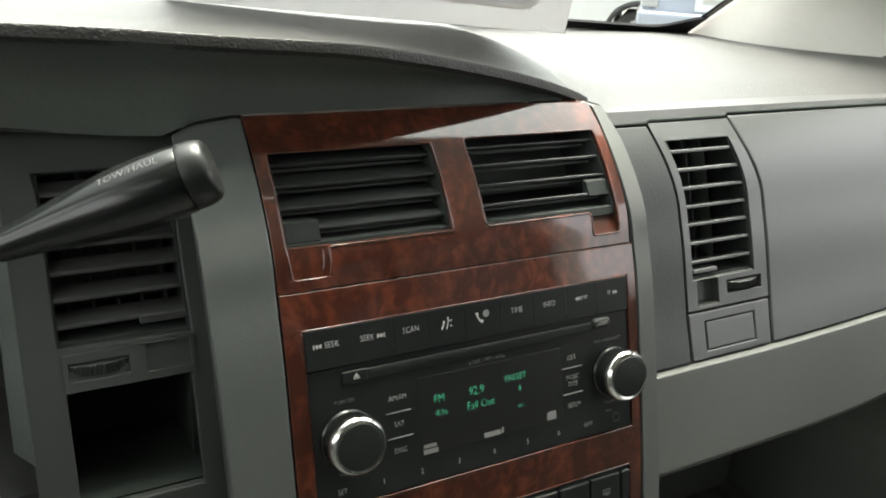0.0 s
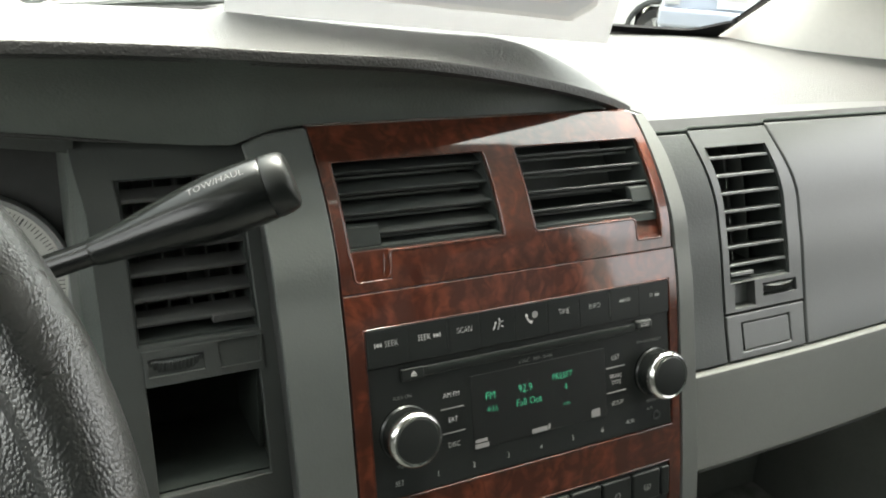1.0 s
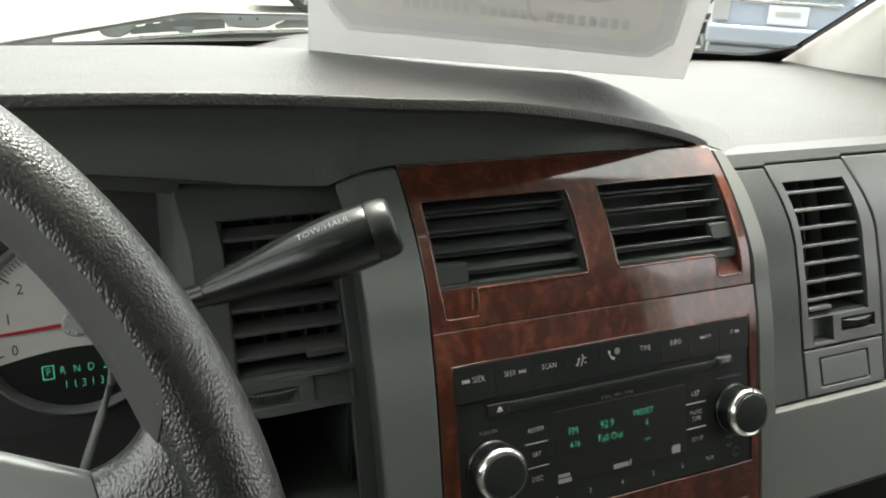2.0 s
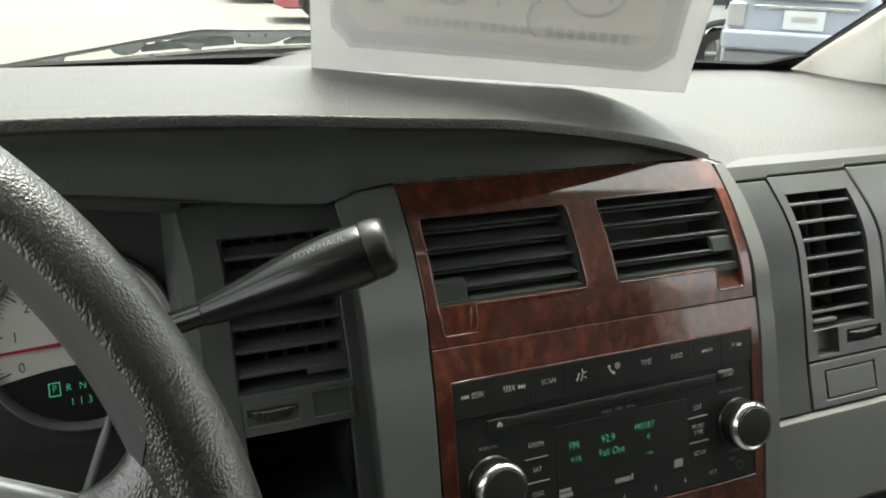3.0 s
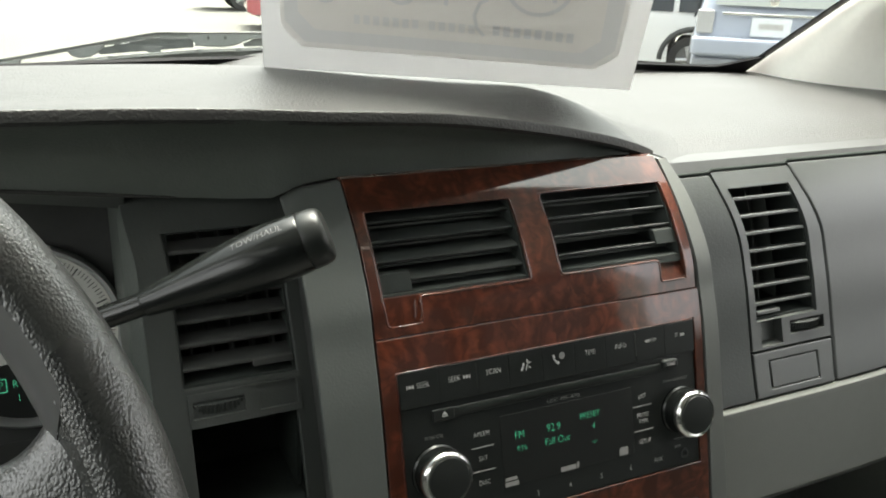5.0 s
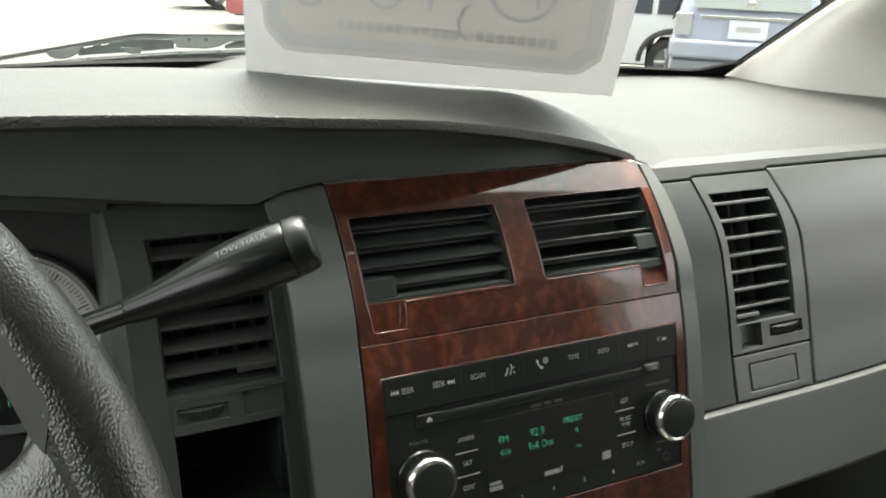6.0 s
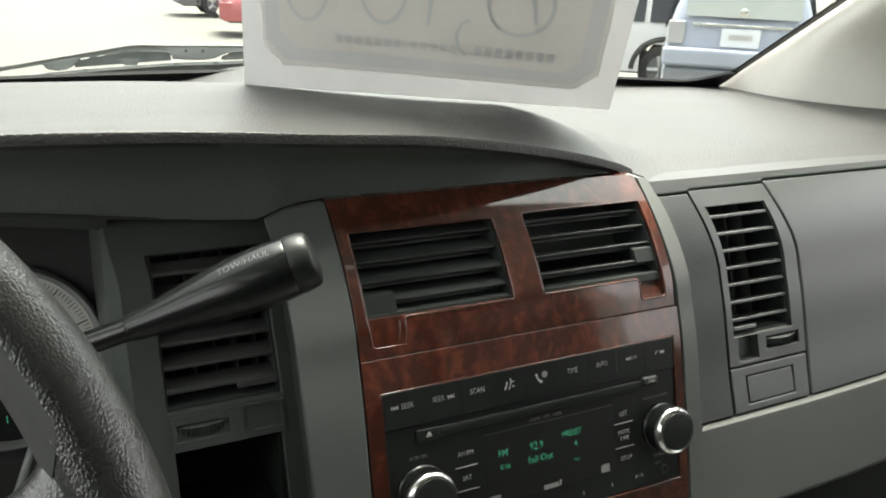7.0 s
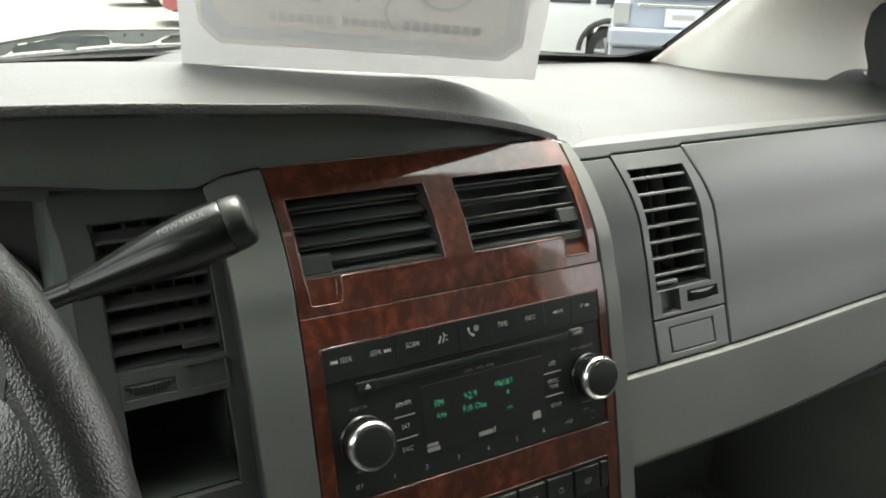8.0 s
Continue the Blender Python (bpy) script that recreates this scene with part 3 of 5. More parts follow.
def brow_top(u, v):
    """From the crease back to the windshield; beyond the brow's end from the seam over the glovebox."""
    x = -0.47 + 1.50 * u
    if x < 0.384:
        y0, z0 = BY(x), BZ(x)
    else:
        y0, z0 = 0.472 - 0.003 * smooth(0.384, 0.45, x), 1.2905
    y1 = base_line((x + 0.455) / 1.4).y - 0.006 if x < 0.93 else 0.955 - 0.6 * (x - 0.93)
    k = v * 72
    y = y0 + (0.0032 * (k / 12) ** 1.2 if k <= 12 else 0.0032 + (y1 - y0 - 0.0032) * ((k - 12) / 60) ** 1.7)
    if x < 0.384:
        blend = smooth(0.0, 0.08, y - y0)
        edge = 0.0058 * (1 - (1 - min(1.0, (y - y0) / 0.0022)) ** 1.7)
        z = (z0 + edge) * (1 - blend) + pad_top(x, y) * blend
    else:
        blend = smooth(0.0, 0.10, y - y0)
        flat = 1.2915 - 0.006 * smooth(0.5, 0.95, y) - (0.0035 * (1 - smooth(0.39, 0.6, x)) + 0.0038 * smooth(0.384, 0.45, x) + 0.0045 * smooth(0.43, 0.64, x) + 0.0035 * (1 - smooth(0.5, 0.85, x))) * (1 - smooth(0.48, 0.62, y))
        z = flat * (1 - blend) + pad_top(x, y) * blend - 0.0066 * (1 - smooth(-0.003, 0.003, y - y0)) * 2
    return (x, y, z)


part("top_pad", sheet(brow_top, 375, 72, (0, 0.005, -0.003)), PAD, dash, "grained grey vinyl top pad", sharp=60)


# lower edge of the brow, and the upper edge of the gauge opening below it
lip_z = lambda x: 1.2955 - 0.125 * max(-0.1, min(0.09, x))
bowl_z = lambda x: 1.2847 - 0.148 * max(-0.1, min(0.09, x))


def brow_face(u, v):
    x = -0.47 + 0.853 * u
    a = Vector((x, BY(x), BZ(x)))
    if x > 0.084:
        z1 = 1.299 - 0.014 * smooth(0.345, 0.393, x) - 0.0035 * min(1, max(0, (0.1215 - x) / 0.037)) - 0.003 * (1 - smooth(0.085, 0.094, x))
        b = Vector((x, STACK(z1) + 0.002, z1))
    else:
        b = Vector((x, 0.462 - 0.006 * smooth(0.05, 0.084, x), lip_z(x) + 0.003 * smooth(0.05, 0.084, x)))
    b = b.lerp(a + Vector((0, 0.008, -0.006)), smooth(0.335, 0.372, x))
    p = a.lerp(b, v)
    return p + Vector((0, 0.010 * math.sin(math.pi * v), 0.004 * math.sin(math.pi * v)))


part("brow", sheet(brow_face, 90, 10, (0, 0.006, 0.003)), LIFTEDVINYL, dash, "dark shaded underside of the gauge brow", sharp=60)
part("brow_lip", sweep([(-0.47 + 0.515 * k / 40, 0.4612 + 0.003 * smooth(0.93, 1, k / 40), lip_z(-0.47 + 0.515 * k / 40)) for k in range(41)], [0.0013] * 36 + [0.0011, 0.0009, 0.0007, 0.0005, 0.0003], 8), PAD, dash)

# gauge opening, its side wall, and the panel with the driver's inner vent
panel_edge = lambda z: -0.0026 - 0.0042 * smooth(1.255, 1.29, z)


def surround(u, v):
    """From the sharp edge of the vent panel over a chamfer back into the gauge bowl."""
    z = 1.290 - 0.150 * v
    k, deep = min(1.0, u / 0.4), max(0.0, u - 0.4) / 0.6
    x0, x1 = panel_edge(z), -0.0085 - 0.018 * (1.285 - z)
    return (x0 + (x1 - x0) * k - 0.002 * deep, LEFT(z) - 0.0004 + 0.016 * k + 0.11 * deep, z)


# paler than the vent panel: window light is put into its colour
part("gauge_surround", sheet(surround, 20, 24, (0.003, 0.004, 0)), LIFTEDVINYL, dash, "grey chamfered side of the gauge bowl, lightened for window light", sharp=30)
part("gauge_shelf", sheet(lambda u, v: (-0.47 + 0.466 * u, 0.462 + 0.010 * min(1, 4 * v) + 0.11 * max(0, v - 0.25), lip_z(-0.47 + 0.466 * u) + (bowl_z(-0.47 + 0.466 * u) - lip_z(-0.47 + 0.466 * u)) * min(1, 4 * v)), 40, 8, (0, 0.002, 0.003)), DUSK, dash, "slim dark face above the gauges", sharp=30)
part("knee_panel", sheet(lambda u, v: (-0.47 + 0.468 * u, 0.40 + 0.16 * v, 1.118 + 0.012 * v), 8, 4, (0, 0, -0.3)), BLACK, dash)
LV = (0.0145, 0.0815, 1.1905, 1.2735)
BIN = (0.0160, 0.0785, 1.112, 1.1700)
part("driver_vent_panel", panel(LEFT, -0.0026, 0.093, 1.0, 1.2925, holes=(LV, BIN), thick=0.005, left=panel_edge), DUSK, dash, bevel=0.0008)

# storage bin: five inner sides
bin_ = part("storage_bin", panel(LEFT, 0.0125, 0.0815, 1.105, 1.176, thick=0.079, proud=-0.075, step=0.03), BINBLACK, dash, "empty dark grey storage bin below the vent")
for a in ((0.0125, 0.0153, 0.41, 0.49, 1.105, 1.176), (0.0787, 0.0815, 0.41, 0.49, 1.105, 1.176), (0.0125, 0.0815, 0.3885, 0.49, 1.1075, 1.1117), (0.0125, 0.0815, 0.4105, 0.49, 1.1703, 1.174)):
    part("bin_side", box(*a), BINBLACK, bin_)

# plain bands at both sides of the centre stack
slant = lambda x, z: -smooth(1.27, 1.297, z) * (0.0045 * min(1, max(0, (0.1215 - x) / 0.037)) + 0.004 * (1 - smooth(0.085, 0.094, x)))
part("stack_side_trim", warp(panel(STACK, 0.0845, 0.1224, 0.93, 1.297, thick=0.006, step=0.004, left=lambda z: 0.0845 + 0.003 * smooth(1.28, 1.1, z)), slant), LIGHT, dash, "light grey grained band beside the wood", bevel=0.0014, segments=3)
strip_right = lambda z: float(np.interp(z, [1.08, 1.2, 1.24, 1.274, 1.284, 1.288, 1.2915, 1.2955], [0.3865, 0.3852, 0.3838, 0.3820, 0.3805, 0.3787, 0.3765, 0.3735]))
part("stack_side_trim", panel(STACK, 0.3728, 0.3865, 0.93, 1.2955, thick=0.03, step=0.004, proud=0.001, left=lambda z: 0.3722 - 0.0026 * smooth(1.2, 1.27, z), right=strip_right), STRIP, dash, "pale grey curved edge band", bevel=0.0018, segments=3)

part("stack_flank", panel(STACK, 0.0895, 0.1215, 0.93, 1.283, thick=0.06, proud=-0.0065, step=0.02), BLACK, dash, "dark flank of the centre stack")

# passenger side: dark column, vent column, glovebox panel, pale lower band
colL = lambda z: 0.4465 - 0.011 * smooth(1.215, 1.278, z) - 0.001 * smooth(1.16, 1.11, z)
colR = lambda z: 0.534 - 0.014 * smooth(1.22, 1.277, z) - 0.002 * smooth(1.15, 1.11, z)
part("column_panel", panel(PASS, 0.389, 0.4445, 1.109, 1.2748, thick=0.02, right=lambda z: colL(z) - 0.0022, left=lambda z: 0.3895 + 0.016 * smooth(1.262, 1.279, z) * 0.4), COLUMN, dash, "grained grey panel beside the vent", bevel=0.001)
PV = (0.4535, 0.5185, 1.1665, 1.2655)
PC = (0.4575, 0.4795, 1.147, 1.166)
PW = (0.4885, 0.5255, 1.1525, 1.1625)
part("vent_column", panel(PASS, 0.447, 0.5325, 1.1445, 1.2765, holes=(PV, PC, PW), thick=0.018, left=colL, right=colR), SLATE, dash, "grey column that frames the passenger vent", bevel=0.001)
part("blank_switch_panel", panel(PASS, 0.447, 0.5325, 1.109, 1.1425, holes=((0.4625, 0.5155, 1.1145, 1.1355),), thick=0.014, left=colL, right=colR), SLATE, dash, bevel=0.0012)
part("blank_switch", panel(PASS, 0.4632, 0.5148, 1.1152, 1.1348, thick=0.01, proud=-0.0004), SLATE, dash, "blank grey switch cover", bevel=0.0008)
rise = lambda x, z: 0.0125 * smooth(0.50, 0.88, x) * (1 - smooth(1.09, 1.24, z))
part("glovebox_panel", warp(panel(PASS, 0.5355, 1.03, 1.1085, 1.2785, thick=0.02, step=0.012, left=lambda z: colR(z) + 0.0022), rise), SLATE, dash, "wide smooth grey panel above the glovebox", bevel=0.002)
part("seam_filler", panel(PASS, 0.392, 1.03, 1.04, 1.2835, holes=((0.440, 0.522, 1.164, 1.268), (0.455, 0.482, 1.144, 1.1645), (0.484, 0.529, 1.1495, 1.1645)), thick=0.03, proud=-0.006, step=0.02), BLACK, dash)
# black strip laid along the panel tops as the pad's shadow gap
seam = [(0.392, 1.2762), (0.412, 1.2762), (0.434, 1.2764), (0.4375, 1.2779), (0.478, 1.2779), (0.5185, 1.2780), (0.5225, 1.2799)] + [(0.5225 + 0.0635 * k, 1.2799) for k in range(1, 9)]
part("pad_shadow_strip", sweep([(x, PASS(z) + 0.0012, z) for x, z in seam], [0.0017] * len(seam), 10), BINBLACK, dash, "black strip drawn for the shadow gap below the top pad", sharp=80)
band = lambda z: PASS(1.107) - 0.002 + (z - 1.107) * 0.33
part("lower_band", warp(panel(band, 0.3905, 1.03, 1.039, 1.1073, thick=0.03, proud=0.003, step=0.012), lambda x, z: rise(x, z) + (0.006 * smooth(0.55, 0.9, x) + 0.007 * smooth(0.6, 0.86, x)) * (1 - smooth(1.04, 1.1, z))), BAND, dash, "pale grey lower dashboard band", bevel=0.0009, segments=3)
low_edge = lambda x: 1.0385 + 0.0185 * smooth(0.52, 0.89, x) + 0.007 * smooth(0.6, 0.86, x)
part("lower_lip", sweep([(0.392 + 0.638 * k / 24, band(1.038) + 0.006, low_edge(0.392 + 0.638 * k / 24)) for k in range(25)], [0.0075] * 25, 14), SLATE, dash, "rounded grey lower edge of the dashboard")
part("glovebox_underside", sheet(lambda u, v: (0.3905 + 0.64 * u, 0.362 + 0.30 * v, 1.036 - 0.02 * math.sin(math.pi * min(1, v * 3) / 2) - 0.05 * v), 6, 10, (0, 0.01, 0.004)), SLATE, dash, "shaded underside of the dashboard")
part("console_side", box(0.10, 0.385, 0.36, 0.8, 0.54, 0.95), SLATE, dash, bevel=0.01)
part("end_cap", sheet(lambda u, v: (0.985 + 0.06 * u, 0.712 - 0.128 * v, 1.279 + 0.028 * math.sin(math.pi * v ** 1.5) * smooth(0.0, 0.75, u)), 10, 16, (0, 0.002, -0.012)), SLATE, dash, "small rounded grey cap at the dashboard end")

# ---- wood bezel ----
bezel = thing("center_bezel", (0.247, 0.39, 1.15), "glossy reddish burl wood bezel of the centre stack", "dashboard trim")
VL, VR = (0.1305, 0.2345, 1.2355, 1.281), (0.2575, 0.361, 1.2355, 1.282)
NL, NR = (0.1315, 0.155, 1.220, 1.2355), (0.3385, 0.361, 1.2215, 1.2355)
tuck = lambda x, z: -0.0012 * smooth(0.335, 0.375, x) * smooth(1.284, 1.297, z)
part("upper_trim", warp(panel(STACK, 0.1232, 0.3688, 1.2140, 1.298, holes=(VL, VR, NL, NR), thick=0.012, step=0.005), tuck), WOOD, bezel, bevel=0.0009, segments=3)
part("lower_trim", panel(STACK, 0.1234, 0.3712, 0.93, 1.2134, holes=((0.1335, 0.3635, 1.0915, 1.1935), (0.139, 0.3605, 0.962, 1.0655)), thick=0.012, step=0.007), WOOD, bezel, bevel=0.0009, segments=3)
for h in (NL, NR):
    deep = 0.0058 if h[0] > 0.2 else 0.0008
    part("thumb_recess", panel(lambda z: STACK(z) + 0.0008 + deep * smooth(h[2] - 0.001, h[2] + 0.013, z) ** 0.7, h[0] - 0.002, h[1] + 0.002, h[2] - 0.002, h[3] + 0.0003, thick=0.004, step=0.002), WOOD, bezel)


def edge_lip(outline, corner=0.0025, radius=0.0008, ring_shut=True):
    """A thin rounded lip of the wood along an outline of (x, z) corners, shut or open."""
    path, n = [], len(outline)
    for k in range(n):
        c = Vector(outline[k])
        if not ring_shut and k in (0, n - 1):
            path.append(c)
            b = c
        else:
            p, q = Vector(outline[k - 1]), Vector(outline[(k + 1) % n])
            a, b = c + (p - c).normalized() * corner, c + (q - c).normalized() * corner
            path += [(a * (1 - t) ** 2 + 2 * c * t * (1 - t) + b * t * t) for t in (0, 0.25, 0.5, 0.75, 1)]
        if ring_shut or k < n - 1:
            far = Vector(outline[(k + 1) % n])
            far = far + (c - far).normalized() * corner
            path += [b.lerp(far, t) for t in (0.2, 0.4, 0.6, 0.8)]
    if ring_shut:
        path.append(path[0])
    last = len(path) - 1
    thin = [radius if ring_shut else radius * min(1.0, 0.3 + min(k, last - k) / 3) for k in range(last + 1)]
    return sweep([(p.x, STACK(p.y) + 0.0001, p.y) for p in path], thin, 10, up=(0.0, -1.0, 0.35))


h, m = VL, NL
part("edge_lip", edge_lip([(m[0] + 0.0030, m[2]), (m[0] + 0.0006, m[2]), (h[0], h[2]), (h[0], h[3]), (h[1], h[3]), (h[1], h[2]), (m[1], m[3]), (m[1], m[2] + 0.003), (m[1] - 0.003, m[2])], 0.0022, 0.0007, False), WOOD, bezel, sharp=80)
part("edge_lip", edge_lip([(m[1] - 0.0036, m[3] - 0.001), (m[1] - 0.0040, m[2] + 0.006), (m[1] - 0.0052, m[2] + 0.002)], 0.0015, 0.0006, False), WOOD, bezel, sharp=80)
h, m = VR, NR
part("edge_lip", edge_lip([(h[0], h[3]), (h[1], h[3]), (m[1], m[3]), (m[1], m[2]), (m[0], m[2]), (m[0], m[3]), (h[0], h[2])], 0.0030, 0.0007), WOOD, bezel, sharp=80)
part("edge_lip", edge_lip([(0.1335, 1.1935), (0.3635, 1.1935), (0.3635, 1.0915), (0.1335, 1.0915)], 0.0025, 0.0005), WOOD, bezel, sharp=80)
part("edge_lip", edge_lip([(0.139, 1.0655), (0.3605, 1.0655), (0.3605, 0.962), (0.139, 0.962)], 0.0025, 0.0005), WOOD, bezel, sharp=80)


# ---- air vents ----
def vent(name, prof, hole, slats, label, tilt, tab=None, mat=DARK, recess=0.004, depth=0.014, thick=0.002, upright=5, rear=False, bend=(lambda z: 0.0, lambda z: 0.0)):
    x0, x1, z0, z1 = hole
    zm = (z0 + z1) / 2
    v = thing(name, ((x0 + x1) / 2, prof(zm), zm), label, "air vent", "air vents of the dashboard")
    e, d = 0.0015, 0.055
    part("housing", panel(lambda z: prof(z) + 0.0035, x0 - 0.003, x1 + 0.003, z0 - 0.003, z1 + 0.003, holes=((x0 + e, x1 - e, z0 + e, z1 - e),), thick=d, step=0.006, left=lambda z: x0 - 0.003 + bend[0](z), right=lambda z: x1 + 0.003 + bend[1](z)), VENTBLACK, v)
    part("duct", panel(lambda z: prof(z) + d - 0.004, x0 - 0.002, x1 + 0.002, z0 - 0.002, z1 + 0.002, thick=0.004, step=0.03, left=lambda z: x0 - 0.002 + bend[0](z)), DUCT, v)
    for z in slats:
        y = prof(z) + recess
        part("slat", slat_mesh(x0 + e + bend[0](z), x1 - e + bend[1](z), y, z, depth, thick, tilt), mat, v)
        # added row: draws the slats' dim reflections and fills black gaps
        if rear:
            part("fill_slat", slat_mesh(x0 + e + 0.001, x1 - e - 0.001, y + 0.5 * depth, z - 0.0052, depth, thick, tilt), DUCT, v)
    for k in range(upright):
        x = x0 + (x1 - x0) * (k + 0.7) / (upright + 0.4)
        part("upright_vane", sheet(lambda a, b, x=x: (x, prof(z0 + 0.002 + (z1 - z0 - 0.004) * b) + recess + depth + (0.003 if upright == 5 else 0.016) + 0.016 * a, z0 + 0.002 + (z1 - z0 - 0.004) * b), 1, 6, (0.0012, 0, 0)), DUSK if upright == 5 else DUCT, v)
    if tab:
        xa, xb, za, zb = tab
        part("slider_tab", panel(lambda z: prof(z) + recess - 0.0012, xa, xb, za, zb, thick=0.006, step=0.004), VENTBLACK if mat is DARK else mat, v, bevel=0.0008)
    return v


vent("air_vent", STACK, VL, [1.2735, 1.2635, 1.2530, 1.2425], "black louvred air vent set in burl wood", -10, (0.1325, 0.1530, 1.2370, 1.2475), recess=0.006, upright=0, rear=True)
vent("air_vent", STACK, VR, [1.2755, 1.2660, 1.2555, 1.2450], "black louvred air vent set in burl wood beside the passenger", 18, (0.3425, 0.3600, 1.2440, 1.2530), recess=0.005, upright=0, rear=True)
vent("air_vent", LEFT, LV, [1.2625, 1.2495, 1.237, 1.2245, 1.212, 1.1995], "dark grey louvred air vent behind the shift lever", -9, (0.056, 0.0805, 1.1965, 1.2005), upright=5, mat=BLACK, recess=0.003, thick=0.0026)
vent("air_vent", PASS, PV, [1.2575, 1.245, 1.232, 1.2185, 1.2055, 1.192, 1.1785], "grey louvred passenger air vent in a tall column", 16, (0.4555, 0.4805, 1.1705, 1.1735), upright=3, mat=SLATE, recess=0.0025, depth=0.012, thick=0.0028, bend=(lambda z: 0.85 * (colL(z) - 0.447), lambda z: 0.67 * (colR(z) - 0.5325)))


def thumbwheel(name, prof, x0, x1, z, label):
    t = thing(name, ((x0 + x1) / 2, prof(z), z), label, "thumbwheel", "vent thumbwheels")
    r = (x1 - x0) * 1.35
    yc = prof(z) + r - 0.0026
    m = Matrix.Translation(((x0 + x1) / 2, yc, z))
    bm = bmesh.new()
    seg = 200
    rings = []
    for h, k in ((-0.0034, 0.97), (-0.0028, 1.0), (0.0028, 1.0), (0.0034, 0.97)):
        rings.append([bm.verts.new(m @ Vector(((r * k - (0.0007 if i % 2 else 0)) * math.cos(2 * math.pi * i / seg), (r * k - (0.0007 if i % 2 else 0)) * math.sin(2 * math.pi * i / seg), h))) for i in range(seg)])
    for a, b in zip(rings, rings[1:]):
        for i in range(seg):
            bm.faces.new((a[i], a[(i + 1) % seg], b[(i + 1) % seg], b[i]))
    bm.faces.new(rings[0][::-1]), bm.faces.new(rings[-1])
    part("wheel", bm, DARK, t, sharp=25)
    part("slot", panel(lambda zz: prof(zz) + 0.040, x0 - 0.006, x1 + 0.006, z - 0.008, z + 0.008, thick=0.003, step=0.02), BLACK, t)
    return t


part("vent_control_strip", panel(LEFT, 0.0160, 0.0815, 1.1708, 1.1885, holes=((0.0180, 0.0480, 1.1755, 1.1845), (0.0565, 0.0795, 1.1745, 1.1882)), thick=0.008, proud=0.0015), DUSK, dash, bevel=0.001)
part("vent_control_recess", panel(LEFT, 0.055, 0.0812, 1.173, 1.1887, thick=0.008, proud=-0.005), DUSK, dash)
thumbwheel("vent_thumbwheel", LEFT, 0.0190, 0.0470, 1.180, "ribbed dark thumbwheel below the vent")
thumbwheel("vent_thumbwheel", PASS, 0.494, 0.5205, 1.1575, "ribbed dark thumbwheel below the passenger vent")
part("vent_recess", panel(PASS, 0.4565, 0.481, 1.146, 1.1675, thick=0.012, proud=-0.009), LIGHT, dash)

# ---- radio ----
RT = radians(15.5)
RM = Matrix.Translation((0.2485, 0.3685, 1.1425)) @ Matrix(((1, 0, 0, 0), (0, math.sin(RT), -math.cos(RT), 0), (0, math.cos(RT), math.sin(RT), 0), (0, 0, 0, 1)))
radio = thing("car_radio", (0.2485, 0.3685, 1.1425), "black car radio with green display and two chromed knobs", "car radio")
HW, HH = 0.1145, 0.0525


def on_radio(bm):
    bmesh.ops.transform(bm, matrix=RM, verts=bm.verts)
    return bm


part("chassis", on_radio(box(-HW + 0.002, HW - 0.002, -HH + 0.001, HH - 0.001, -0.06, -0.004)), BLACK, radio)
part("faceplate", on_radio(box(-HW, HW, -HH, 0.0295, -0.006, 0.0)), RADIO, radio, bevel=0.0012)
part("key_backing", on_radio(box(-HW + 0.0004, HW - 0.0004, 0.0297, 0.0521, -0.0058, 0.0008)), RADIO, radio)
part("disc_slot_bar", on_radio(box(-0.0835, 0.088, 0.0195, 0.0255, -0.004, 0.0010)), RADIO, radio, bevel=0.0008)
part("disc_slot", on_radio(box(-0.076, 0.0835, 0.0228, 0.0245, -0.001, 0.0013)), BINBLACK, radio)
KEY_ROW = [(-0.1135, -0.0875, "|<SEEK"), (-0.0872, -0.0622, "SEEK>|"), (-0.0600, -0.0385, "SCAN"), (-0.0380, -0.0130, ""), (-0.0126, 0.0120, ""), (0.0124, 0.0372, "TIME"), (0.0376, 0.0618, "INFO"), (0.0634, 0.0872, "<<RW"), (0.0876, 0.1138, "FF>>")]


def print_on(parent, text, u, v, size, w, mat=INK, squeeze=0.85):
    me = words(text, size, RM @ Matrix.Translation((u, v, w)), squeeze, thin=0.012)
    return place("print", me, mat, parent)


def icon(parent, shapes, u, v, w, mat=INK):
    """Small printed signs out of polygons in millimetres."""
    bm = bmesh.new()
    for poly in shapes:
        bm.faces.new([bm.verts.new(RM @ Vector((u + x / 1000, v + y / 1000, w))) for x, y in poly])
    return part("print", bm, mat, parent)


